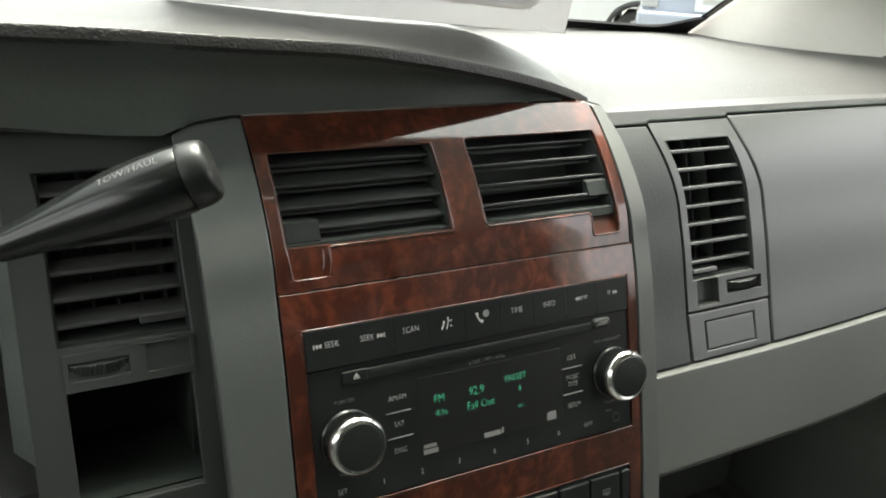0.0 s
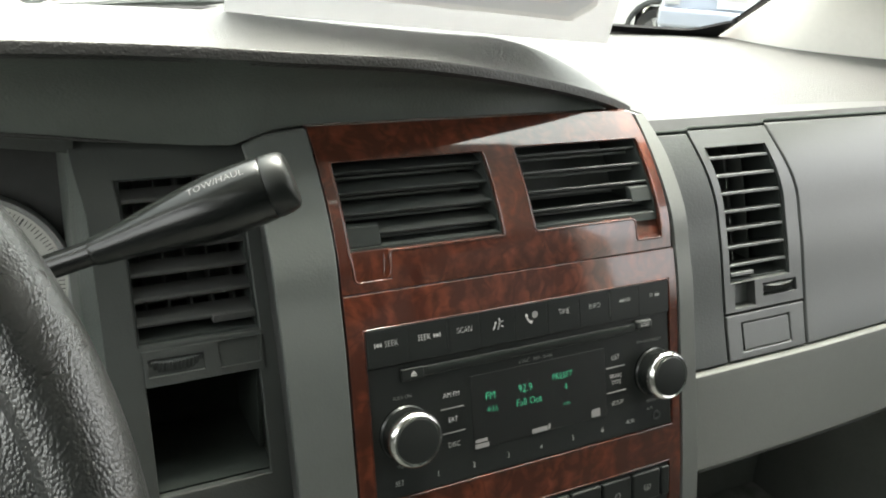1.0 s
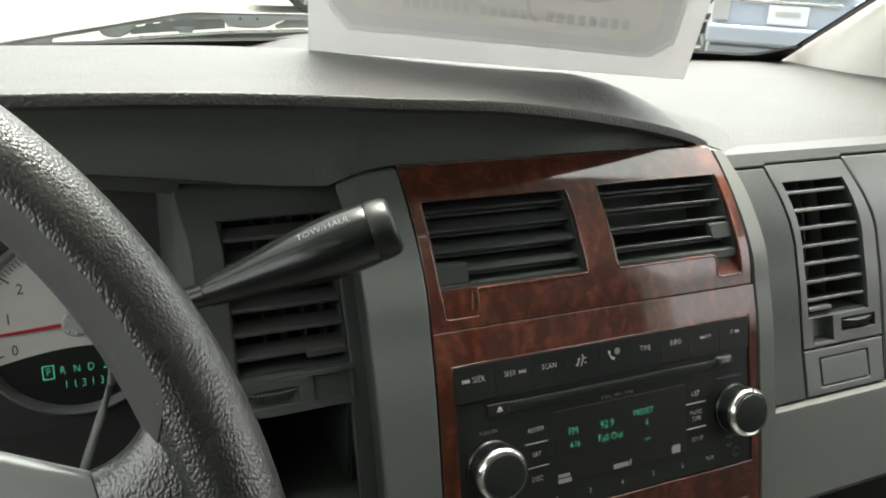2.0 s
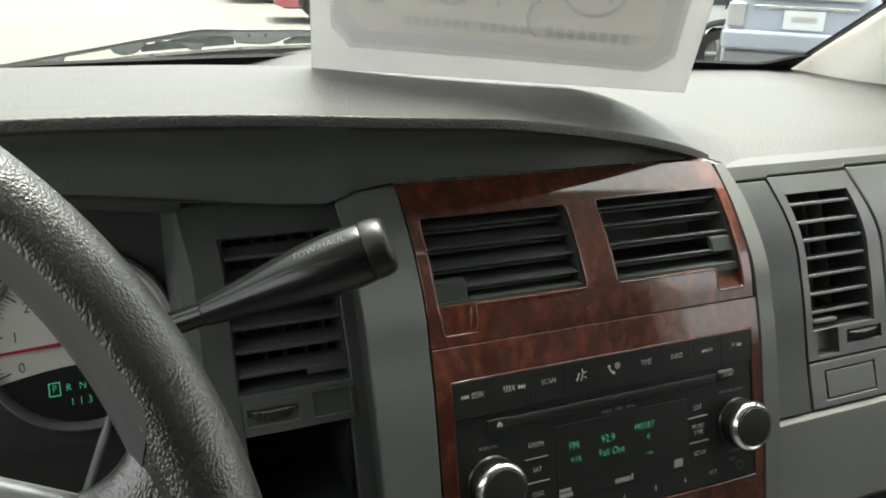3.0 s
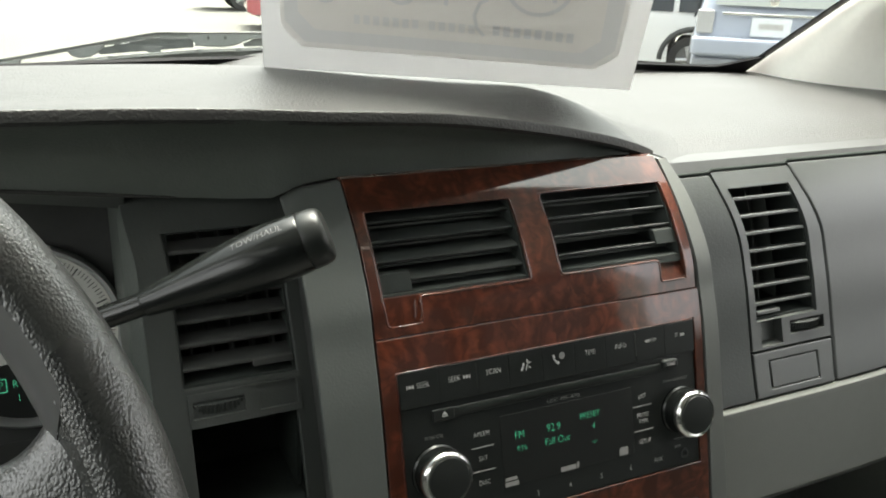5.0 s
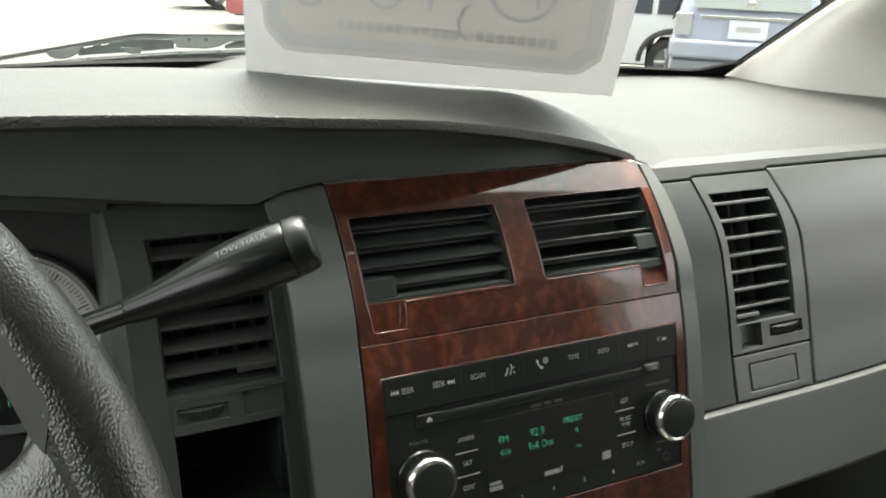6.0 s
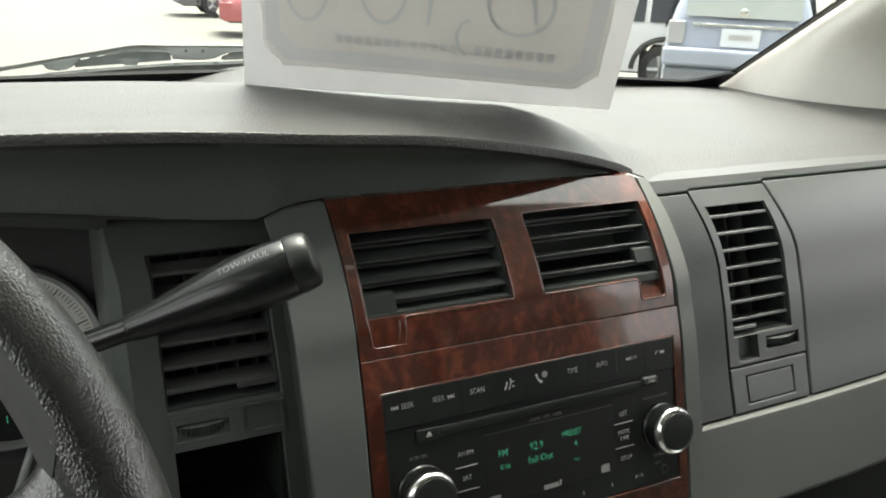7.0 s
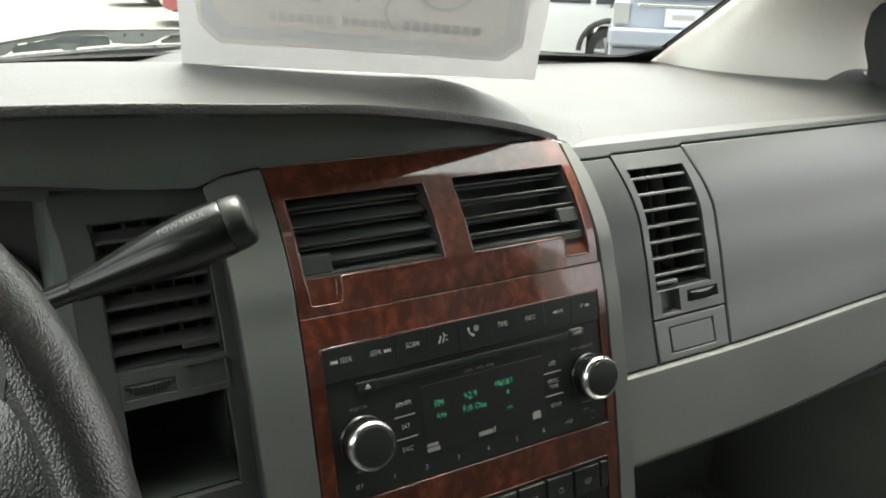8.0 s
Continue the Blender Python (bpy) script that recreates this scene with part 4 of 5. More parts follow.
for a, b, text in KEY_ROW:
    key = part("button", on_radio(box(a + 0.0002, b - 0.0002, 0.0302, 0.0522, -0.006, 0.0010)), RADIO, radio, bevel=0.00015)
    u = (a + b) / 2
    if "SEEK" in text or "RW" in text or "FF" in text:
        word = text.strip("|<>")
        lead = -1 if text[0] in "|<" else 1
        size = 0.0052 if word == "SEEK" else 0.0042
        me = words(word, size, RM @ Matrix.Translation((u - lead * 0.0022, 0.0432, 0.0014)), 0.8, thin=0.014)
        place("print", me, INK, key)
        s = lead
        x0 = 6.2 if word == "SEEK" else 3.2
        tri = [[(s * x0, -1.4), (s * (x0 + 2.0), 0), (s * x0, 1.4)], [(s * (x0 + 2.0), -1.4), (s * (x0 + 4.0), 0), (s * (x0 + 2.0), 1.4)]]
        if word == "SEEK":
            tri.append([(s * (x0 + 4.1), -1.4), (s * (x0 + 4.7), -1.4), (s * (x0 + 4.7), 1.4), (s * (x0 + 4.1), 1.4)])
        icon(key, tri, u - lead * 0.0022, 0.0432, 0.0014)
    elif text:
        place("print", words(text, 0.0052, RM @ Matrix.Translation((u, 0.0432, 0.0014)), 0.8, thin=0.014), INK, key)
    elif u < -0.02:
        icon(key, [[(-4, -3), (-3, -3.6), (-1.5, -1), (-2.4, -0.4)], [(-2.6, -0.2), (-1.4, -0.4), (-0.8, 1.2), (-2.2, 1.6)], [(-0.5, -3.6), (0.2, -3.6), (1.6, 0.4), (0.9, 0.6)], [(1.0, 0.8), (1.8, 0.6), (1.6, 3.6), (0.6, 3.6)], [(2.0, -1.8), (3.8, -2.6), (3.9, -2.0), (2.2, -1.2)], [(2.0, 0.6), (4.0, 1.2), (3.8, 1.8), (1.9, 1.2)]], u, 0.0432, 0.0014)
    else:
        icon(key, [[(-5, 2.4), (-3.6, 3.2), (-2.6, 1.4), (-3.6, 0.6)], [(-4.8, 1.6), (-3.4, 0.6), (-1.2, -1.8), (-2.2, -2.8)], [(-2.2, -2.8), (-0.6, -1.6), (0.8, -2.6), (-0.4, -4.0)]], u, 0.0432, 0.0014)
        icon(key, [[(2.6 + 2.3 * math.cos(t * math.pi / 8), 1.6 + 2.3 * math.sin(t * math.pi / 8)) for t in range(16)]], u, 0.0432, 0.00135, DIMINK)
part("key_divider", on_radio(box(-0.0614, -0.0607, 0.034, 0.050, -0.004, 0.0013)), DARK, radio)
part("key_divider", on_radio(box(0.0622, 0.0630, 0.034, 0.050, -0.004, 0.0013)), BLACK, radio)
eject = part("eject_button", on_radio(box(-0.0935, -0.0785, 0.0185, 0.0260, -0.003, 0.0016)), RADIO, radio, bevel=0.0008)
icon(eject, [[(-2, -0.4), (2, -0.4), (0, 1.9)], [(-2, -1.4), (2, -1.4), (2, -0.8), (-2, -0.8)]], -0.0855, 0.0225, 0.0018)
load = part("load_button", on_radio(box(0.0835, 0.0975, 0.0210, 0.0275, -0.003, 0.0034)), DARK, radio, "dark pill-shaped load button", bevel=0.0022, segments=4)
place("print", words("LOAD", 0.0034, RM @ Matrix.Translation((0.0905, 0.0243, 0.0036)), 0.8), INK, load)

display = part("display", on_radio(box(-0.047, 0.057, -0.0345, 0.0128, -0.002, 0.00025)), GLOSSBLACK, radio, "dark display with green segment characters", bevel=0.0002)
for text, u, v, size in (("FM", -0.0335, -0.002, 0.0072), ("4:16", -0.0325, -0.0108, 0.0056), ("92.9", -0.0075, -0.0022, 0.0076), ("Fall Out", -0.0050, -0.0112, 0.0072), ("PRESET", 0.0215, 0.0005, 0.0060), ("4", 0.0240, -0.0075, 0.0062), ("INFO", 0.0245, -0.0188, 0.0026)):
    place("segments", words(text, size, RM @ Matrix.Translation((u, v, 0.0007)), 0.85, thin=0.022), GREEN, display)
for text, u, v, size, mat in (("AM/FM", -0.0607, 0.0042, 0.0046, INK), ("SAT", -0.0607, -0.0117, 0.0046, INK), ("DISC", -0.0609, -0.0276, 0.0046, INK), ("LIST", 0.0660, 0.0047, 0.0046, INK), ("MUSIC", 0.0660, -0.0085, 0.0043, INK), ("TYPE", 0.0660, -0.0130, 0.0043, INK), ("SETUP", 0.0664, -0.0275, 0.0043, INK), ("PUSH ON", -0.0935, 0.0090, 0.0034, DIMINK), ("VOLUME", -0.0945, -0.0331, 0.0034, DIMINK), ("SET", -0.0991, -0.0434, 0.0046, INK), ("1", -0.0731, -0.0438, 0.005, INK), ("2", -0.0480, -0.0440, 0.005, INK), ("3", -0.0225, -0.0440, 0.005, INK), ("4", 0.0027, -0.0442, 0.005, INK), ("5", 0.0282, -0.0439, 0.005, INK), ("6", 0.0528, -0.0439, 0.005, INK), ("AUX", 0.0769, -0.0433, 0.0042, INK), ("6 DISC - MP3 - WMA", 0.0018, 0.0156, 0.0034, DIMINK), ("PUSH AUDIO/SELECT", 0.0960, 0.0115, 0.0028, DIMINK), ("TUNE/SCROLL", 0.0985, -0.0318, 0.0026, DIMINK), ("AUX", 0.0945, -0.0375, 0.0030, DIMINK)):
    print_on(radio, text, u, v, size, 0.0003 if mat is DIMINK else 0.00035, mat)
for u, v in ((-0.0605, -0.0043), (-0.0605, -0.0198), (0.066, -0.0020), (0.066, -0.0195)):
    part("key_line", on_radio(box(u - 0.008, u + 0.008, v - 0.0003, v + 0.0003, -0.001, 0.0004)), DIMINK, radio)
# small printed marks, as plain shapes
icon(radio, [[(-5, 1.0), (4, 1.0), (4, 3.2), (-4.4, 3.2)], [(-5, -2.8), (5, -2.8), (5, 0.2), (-5, 0.2)]], -0.0415, -0.0315, 0.0007, DIMINK)
icon(radio, [[(-7, -1.6), (5, -1.6), (5, 1.6), (-7, 1.6)], [(5.4, -1.2), (7, -1.2), (7.6, 2.6), (6, 2.6)]], 0.003, -0.0322, 0.0007, DIMINK)
icon(radio, [[(-3.6, -2.8), (3.6, -2.8), (3.6, 2.8), (-2.4, 2.8), (-3.6, 1.6)]], 0.0475, -0.0305, 0.0007, DIMINK)
part("aux_jack", on_radio(ring([(0.0021, -0.002), (0.0035, -0.002), (0.0035, 0.0008), (0.0021, 0.0008)], Matrix.Translation((0.1005, -0.0435, 0)), 24)), BLACK, radio)


def knob(u, v, r):
    m = RM @ Matrix.Translation((u, v, 0))
    k = part("knob", lathe([(r * 1.05, -0.001), (r * 1.05, 0.002), (r, 0.003), (r, 0.0125), (r * 0.97, 0.0135)], m, 64), GRIP, radio, "black knob with a bright chrome ring")
    part("chrome_ring", ring([(r * 0.80, 0.0125), (r * 1.03, 0.0125), (r * 1.04, 0.0145), (r * 0.99, 0.0165), (r * 0.90, 0.0178), (r * 0.80, 0.0175)], m, 64), CHROME, k, "polished chrome ring")
    part("cap", lathe([(r * 0.83, 0.012), (r * 0.83, 0.0172), (r * 0.80, 0.0182), (r * 0.4, 0.0188)], m, 48), RADIO, k)
    return k


knob(-0.0928, -0.0130, 0.0165)
knob(0.0992, -0.0112, 0.0165)

# ---- climate panel below the radio ----
CT = radians(12)
CM = Matrix.Translation((0.2497, 0.3365, 1.0135)) @ Matrix(((1, 0, 0, 0), (0, math.sin(CT), -math.cos(CT), 0), (0, math.cos(CT), math.sin(CT), 0), (0, 0, 0, 1)))
climate = thing("climate_control_panel", (0.2497, 0.3365, 1.0135), "black climate control panel with a row of buttons", "climate controls")


def on_climate(bm):
    bmesh.ops.transform(bm, matrix=CM, verts=bm.verts)
    return bm


part("faceplate", on_climate(box(-0.1102, 0.1102, -0.052, 0.0525, -0.03, -0.001)), RADIO, climate, bevel=0.001)
for k in range(8):
    u = -0.0955 + 0.0262 * k
    key = part("button", on_climate(box(u - 0.0122, u + 0.0122, 0.0285, 0.0505, -0.004, 0.0025)), RADIO, climate, bevel=0.0015)
    bm = bmesh.new()
    mark = lambda pts: bm.faces.new([bm.verts.new(CM @ Vector((u + a / 1000, 0.039 + b / 1000, 0.0027))) for a, b in pts])
    if k == 6:
        for q in range(8):
            c, n = math.cos(q * math.pi / 4), math.sin(q * math.pi / 4)
            mark([(1.4 * c - 0.35 * n, 1.4 * n + 0.35 * c), (1.4 * c + 0.35 * n, 1.4 * n - 0.35 * c), (2.7 * c + 0.35 * n, 2.7 * n - 0.35 * c), (2.7 * c - 0.35 * n, 2.7 * n + 0.35 * c)])
    elif k == 7:
        for a0, b0, a1, b1 in ((-3, 1.5, 3, 2.1), (-3, -1.6, 3, -1.0), (-3, -1.6, -2.4, 2.1), (2.4, -1.6, 3, 2.1), (-1.4, -2.8, -0.9, 0.8), (-0.25, -2.8, 0.25, 0.8), (0.9, -2.8, 1.4, 0.8)):
            mark([(a0, b0), (a1, b0), (a1, b1), (a0, b1)])
    else:
        for dx in (-3.0, 0.0, 3.0):
            mark([(dx - 1, -2.5), (dx + 1, -2.5), (dx + 1, 2.5), (dx - 1, 2.5)])
    part("print", bm, DIMINK, key)
part("button", on_climate(box(0.1015, 0.1088, 0.0285, 0.0505, -0.004, 0.0025)), RADIO, climate, bevel=0.0015)
for u in (-0.07, 0.0, 0.07):
    part("dial_knob", lathe([(0.019, -0.001), (0.019, 0.010), (0.017, 0.013), (0.008, 0.0135)], CM @ Matrix.Translation((u, -0.012, 0)), 40), GRIP, climate)

# ---- instrument cluster ----
cluster = thing("instrument_cluster", (-0.15, 0.52, 1.19), "instrument cluster with a white dial and green gear display", "instrument cluster")
CL = Matrix.Translation((-0.066, 0.515, 1.194)) @ Matrix(((1, 0, 0, 0), (0, math.sin(radians(14)), -math.cos(radians(14)), 0), (0, math.cos(radians(14)), math.sin(radians(14)), 0), (0, 0, 0, 1)))


def on_cluster(bm):
    bmesh.ops.transform(bm, matrix=CL, verts=bm.verts)
    return bm


part("backplate", on_cluster(box(-0.36, 0.066, -0.09, 0.11, -0.02, -0.006)), BLACK, cluster)


def gauge(du, numbers, step, start, needle):
    m = Matrix.Translation((du, 0, 0))
    g = part("dial", on_cluster(lathe([(0.0535, -0.006), (0.0535, 0.0), (0.01, 0.0002)], m, 64)), DIAL, cluster, "white dial with black numerals")
    part("dial_bezel", on_cluster(ring([(0.0535, -0.004), (0.0590, -0.004), (0.0590, 0.004), (0.0570, 0.0075), (0.0543, 0.004)], m, 64)), SILVER, g, "grey ring round the dial")
    bm = bmesh.new()
    for k in range((numbers - 1) * 10 + 1):
        a, big = radians(start - step * k / 10), k % 10 == 0
        r0, w = (0.0448 if big else (0.0466 if k % 5 == 0 else 0.048)), (0.0005 if big else 0.00025)
        c, s = math.cos(a), math.sin(a)
        bm.faces.new([bm.verts.new((du + r * c - q * s, r * s + q * c, 0.0004)) for r, q in ((r0, -w), (0.0518, -w), (0.0518, w), (r0, w))])
    part("tick_marks", on_cluster(bm), BLACK, g)
    for k in range(numbers):
        a = radians(start - step * k)
        place("numeral", words(str(k), 0.0095, CL @ Matrix.Translation((du + 0.038 * math.cos(a), 0.038 * math.sin(a), 0.0005)), 0.85), BLACK, g)
    hub = part("hub", on_cluster(lathe([(0.0085, 0.0), (0.0085, 0.005), (0.0075, 0.006), (0.003, 0.0062)], m, 32)), HUB, g, "pale grey hub with studs")
    for k in range(8):
        part("stud", on_cluster(lathe([(0.0007, 0.006), (0.0007, 0.0066), (0.0003, 0.0068)], Matrix.Translation((du + 0.0062 * math.cos(k * math.pi / 4), 0.0062 * math.sin(k * math.pi / 4), 0)), 8)), CHROME, g)
    a = radians(needle)
    nb = bmesh.new()
    c, s = math.cos(a), math.sin(a)
    for q in ((0.0025, 0.0042),):
        vs = [nb.verts.new((du + r * c - w * s, r * s + w * c, h)) for h in q for r, w in ((0.006, -0.0011), (0.050, -0.0006), (0.050, 0.0006), (0.006, 0.0011))]
        nb.faces.new(vs[:4][::-1]), nb.faces.new(vs[4:])
        for i in range(4):
            nb.faces.new((vs[i], vs[(i + 1) % 4], vs[4 + (i + 1) % 4], vs[4 + i]))
    part("needle", on_cluster(nb), RED, g, "thin red needle")
    return g


tach = gauge(0.0, 8, 30, 200, 182.5)
bm = bmesh.new()
arc = [(0.0532 * math.sin(t), -0.0532 * math.cos(t)) for t in [radians(-66 + 132 * k / 30) for k in range(31)]]
top = [(arc[-1][0] + (arc[0][0] - arc[-1][0]) * k / 12, arc[-1][1] + 0.0062 * math.sin(math.pi * k / 12)) for k in range(1, 12)]
lo = [bm.verts.new((x, y, 0.0006)) for x, y in arc + top]
bm.faces.new(lo)
part("gear_display", on_cluster(bm), GLOSSBLACK, tach, "black gear and mileage display")
for k, ch in enumerate("PRND2"):
    place("segments", words(ch, 0.0072, CL @ Matrix.Translation((-0.0190 + 0.0082 * k, -0.0295, 0.0010)), 0.8, thin=0.022), GREEN, tach)
bm = bmesh.new()
for a, b, c, d in ((-0.0224, -0.0156, -0.0339, -0.0334), (-0.0224, -0.0156, -0.0256, -0.0251), (-0.0224, -0.0219, -0.0339, -0.0251), (-0.0161, -0.0156, -0.0339, -0.0251)):
    bm.faces.new([bm.verts.new((x, y, 0.0010)) for x, y in ((a, c), (b, c), (b, d), (a, d))])
part("segments", on_cluster(bm), GREEN, tach)
for k, ch in enumerate("11313"):
    place("segments", words(ch, 0.0075, CL @ Matrix.Translation((-0.0095 + 0.0052 * k, -0.0392, 0.0010)), 0.8, thin=0.022), GREEN, tach)
part("dial", on_cluster(lathe([(0.0535, -0.006), (0.0535, 0.0), (0.01, 0.0002)], Matrix.Translation((-0.156, 0, 0)), 64)), DIAL, cluster)

# ---- steering column, wheel, lever ----
column = thing("steering_column", (-0.222, 0.36, 1.16), "black steering column cover", "steering column")
part("shroud", sweep([(-0.222, 0.26, 1.195), (-0.222, 0.31, 1.172), (-0.222, 0.40, 1.13), (-0.222, 0.52, 1.075)], [0.045, 0.058, 0.064, 0.07], 28), BLACK, column)
wheel = thing("steering_wheel", (-0.222, 0.181, 1.243), "black leather steering wheel with grained rim", "steering wheel")
WT = radians(27.26)
WM = Matrix.Translation((-0.2222, 0.1814, 1.2433)) @ Matrix(((1, 0, 0, 0), (0, math.sin(WT), -math.cos(WT), 0), (0, math.cos(WT), math.sin(WT), 0), (0, 0, 0, 1)))
R0, r0 = 0.2003, 0.0135


def rim_point(phi, k, shrink=1.0):
    """Rim section at station k of 28: fuller with a flattened inner side; thicker near the spokes."""
    deg = math.degrees(phi)
    near = math.exp(-((deg - 15) / 11) ** 2) + math.exp(-((deg - 165) / 11) ** 2)
    c, s = math.cos(2 * math.pi * k / 28), math.sin(2 * math.pi * k / 28)
    r = R0 + shrink * r0 * (1.02 * c - (0.12 * near if c < 0 else 0) * (-c))
    return WM @ Vector((r * math.cos(phi), r * math.sin(phi), shrink * r0 * 1.08 * s * (1 - 0.12 * c)))


def rim_band(k0, k1, shrink=1.0, span=(0, 360), taper=0.0):
    """The rim's faces between two stations of its section; taper narrows the ends of the band."""
    bm, N = bmesh.new(), 160
    rings = []
    for q in range(N + 1):
        deg = span[0] + (span[1] - span[0]) * q / N
        first = k0 + taper * (1 - smooth(0, 9, min(deg - span[0], span[1] - deg)))
        rings.append([bm.verts.new(rim_point(radians(deg), first + (k1 - first) * k / (k1 - k0), shrink)) for k in range(k1 - k0 + 1)])
    for i in range(N):
        a, b = rings[i], rings[i + 1]
        for k in range(k1 - k0):
            bm.faces.new((a[k], a[k + 1], b[k + 1], b[k]))
    return bm


part("rim", rim_band(-10, 10), LEATHER, wheel, "black grained leather rim", sharp=80)
part("rim_inner_leather", rim_band(10, 18, 0.985), LEATHER, wheel, "black grained leather", sharp=80)
part("rim_inner_cover", rim_band(9, 19, 1.004, (13, 167), 6.0), RIMCOVER, wheel, "smooth dark grey inner cover of the rim", sharp=80)


def spoke(phi):
    """A flat spoke that flares into the rim."""
    c, s = math.cos(radians(phi)), math.sin(radians(phi))

    bm = bmesh.new()
    prev = None
    for k in range(15):
        t = k / 14
        rr = 0.168 + (R0 - 0.004 - 0.168) * t
        w = 0.0172 + 0.024 * t ** 2.2
        h = 0.010 + 0.001 * t
        drop = -0.008 * (1 - t) ** 1.5
        loop = []
        for q in range(20):
            a = 2 * math.pi * q / 20
            e = abs(math.cos(a)) ** 0.6 * math.copysign(1, math.cos(a)), abs(math.sin(a)) ** 0.6 * math.copysign(1, math.sin(a))
            loop.append(bm.verts.new(WM @ Vector((rr * c - w * e[0] * s, rr * s + w * e[0] * c, drop + h * e[1]))))
        if prev:
            for q in range(20):
                bm.faces.new((prev[q], prev[(q + 1) % 20], loop[(q + 1) % 20], loop[q]))
        else:
            bm.faces.new(loop[::-1])
        prev = loop
    bm.faces.new(prev)
    part("spoke", bm, LEATHER, wheel, sharp=60)
    bm = bmesh.new()
    prev = None
    for k in range(10):
        t = k / 9
        rr = 0.06 + 0.1075 * t
        w, h, drop = min(0.042, 0.0166 + 0.75 * (0.1675 - rr)), 0.0098, -0.022 + 0.0135 * t
        loop = []
        for q in range(20):
            a = 2 * math.pi * q / 20
            e = abs(math.cos(a)) ** 0.5 * math.copysign(1, math.cos(a)), abs(math.sin(a)) ** 0.5 * math.copysign(1, math.sin(a))
            loop.append(bm.verts.new(WM @ Vector((rr * c - w * e[0] * s, rr * s + w * e[0] * c, drop + h * e[1]))))
        if prev:
            for q in range(20):
                bm.faces.new((prev[q], prev[(q + 1) % 20], loop[(q + 1) % 20], loop[q]))
        else:
            bm.faces.new(loop[::-1])
        prev = loop
    bm.faces.new(prev)
    part("spoke_cover", bm, SATIN, wheel, "smooth satin silver spoke cover", sharp=60)


for phi in (12, 168):
    spoke(phi)
part("hub_pad", lathe([(0.075, -0.035), (0.08, -0.02), (0.076, 0.0), (0.06, 0.012), (0.02, 0.018)], WM, 48, squash=(1.0, 0.85)), SLATE, wheel, "grey hub cover")

lever = thing("shift_lever", (0.02, 0.365, 1.275), "glossy black column shift lever with flared grip", "shift lever")
axis = [Vector(p) for p in ((-0.052, 0.388, 1.2462), (-0.05, 0.3875, 1.2470), (-0.0055, 0.3735, 1.2640), (0.036, 0.3617, 1.2807), (0.0775, 0.3500, 1.2974))]
part("stem", sweep([axis[1].lerp(axis[2], 0.1), axis[1].lerp(axis[2], 0.5), axis[2]], [0.0060, 0.0060, 0.0060], 20), STEM, lever, "thin black stem")
part("rod", sweep([(-0.038, 0.3845, 1.2545), (-0.045, 0.396, 1.243), (-0.048, 0.43, 1.208), (-0.05, 0.47, 1.172), (-0.058, 0.462, 1.155), (-0.075, 0.45, 1.115), (-0.095, 0.44, 1.075)], [0.004, 0.0038, 0.003, 0.0024, 0.0026, 0.003, 0.0032], 12), WIPER, lever, "thin grey metal rod bent towards the column")
part("collar", sweep([axis[1].lerp(axis[2], 0.96), axis[2]], [0.0060, 0.0060], 24), STEM, lever)
d1 = axis[4] - axis[2]
steps = [(0.0, 0.0062), (0.006, 0.0067), (0.02, 0.0070), (0.1, 0.0079), (0.2, 0.0092), (0.31, 0.0110), (0.42, 0.0127), (0.53, 0.0142), (0.64, 0.0153), (0.75, 0.0158), (0.85, 0.0156), (0.915, 0.0152), (0.925, 0.0149)]
part("grip", sweep([axis[2] + d1 * t for t, r in steps], [r for t, r in steps], 32), GRIP, lever, "flared glossy black grip", sharp=60)
ends = [(0.930, 0.0149), (0.936, 0.0151), (0.97, 0.0150), (1.0, 0.0147), (1.024, 0.0142), (1.040, 0.0135), (1.050, 0.0124), (1.055, 0.0112), (1.055, 0.0102), (1.048, 0.0094), (1.034, 0.0090), (1.030, 0.0080)]
cap = part("end_cap", sweep([axis[2] + d1 * t for t, r in ends], [r for t, r in ends], 32), RADIO, lever, "rounded end cap with a button", sharp=60)
bt = [(1.02, 0.0060), (1.036, 0.0060), (1.041, 0.0054), (1.043, 0.0040)]
part("button", sweep([axis[2] + d1 * t for t, r in bt], [r for t, r in bt], 24, squash=1.2), BLACK, cap)
ld = d1.normalized()
ln = Vector((-0.10, -0.46, 0.88))
ln = (ln - ln.dot(ld) * ld).normalized()
across = ln.cross(ld)
me = words("TOW/HAUL", 0.0054, Matrix(), 0.95, thin=0.012)
for vert in me.vertices:
    t = 0.705 + vert.co.x / d1.length
    r = float(np.interp(t, [q for q, w in steps], [w for q, w in steps])) + 0.00012
    turn = vert.co.y / r
    vert.co = axis[2] + d1 * t + (ln * math.cos(turn) + across * math.sin(turn)) * r
place("print", me, FADED, lever)

# ---- price sign on the dashboard ----
sign = thing("price_sign", (0.25, 0.58, 1.34), "pale paper price sign seen from behind, standing on the dashboard", "sign")
SL, SR = Vector((0.124, 0.653, 1.343)), Vector((0.384, 0.508, 1.337))
sb = (SR - SL).normalized()
sn = Vector((-0.487, -0.873, 0.0))
su = sb.cross(sn)
su = su * math.copysign(1, su.z)
SH = 0.216


def on_sign(u, v, off=0.0):
    t = radians(6 + 31 * u)
    way = math.cos(t) * su + math.sin(t) * sn
    nor = (-math.sin(t) * su + math.cos(t) * sn)
    return SL.lerp(SR, u) + way * SH * v + nor * off


part("card", sheet(lambda u, v: on_sign(u, v), 20, 14, -0.0006 * sn), PAPER, sign)


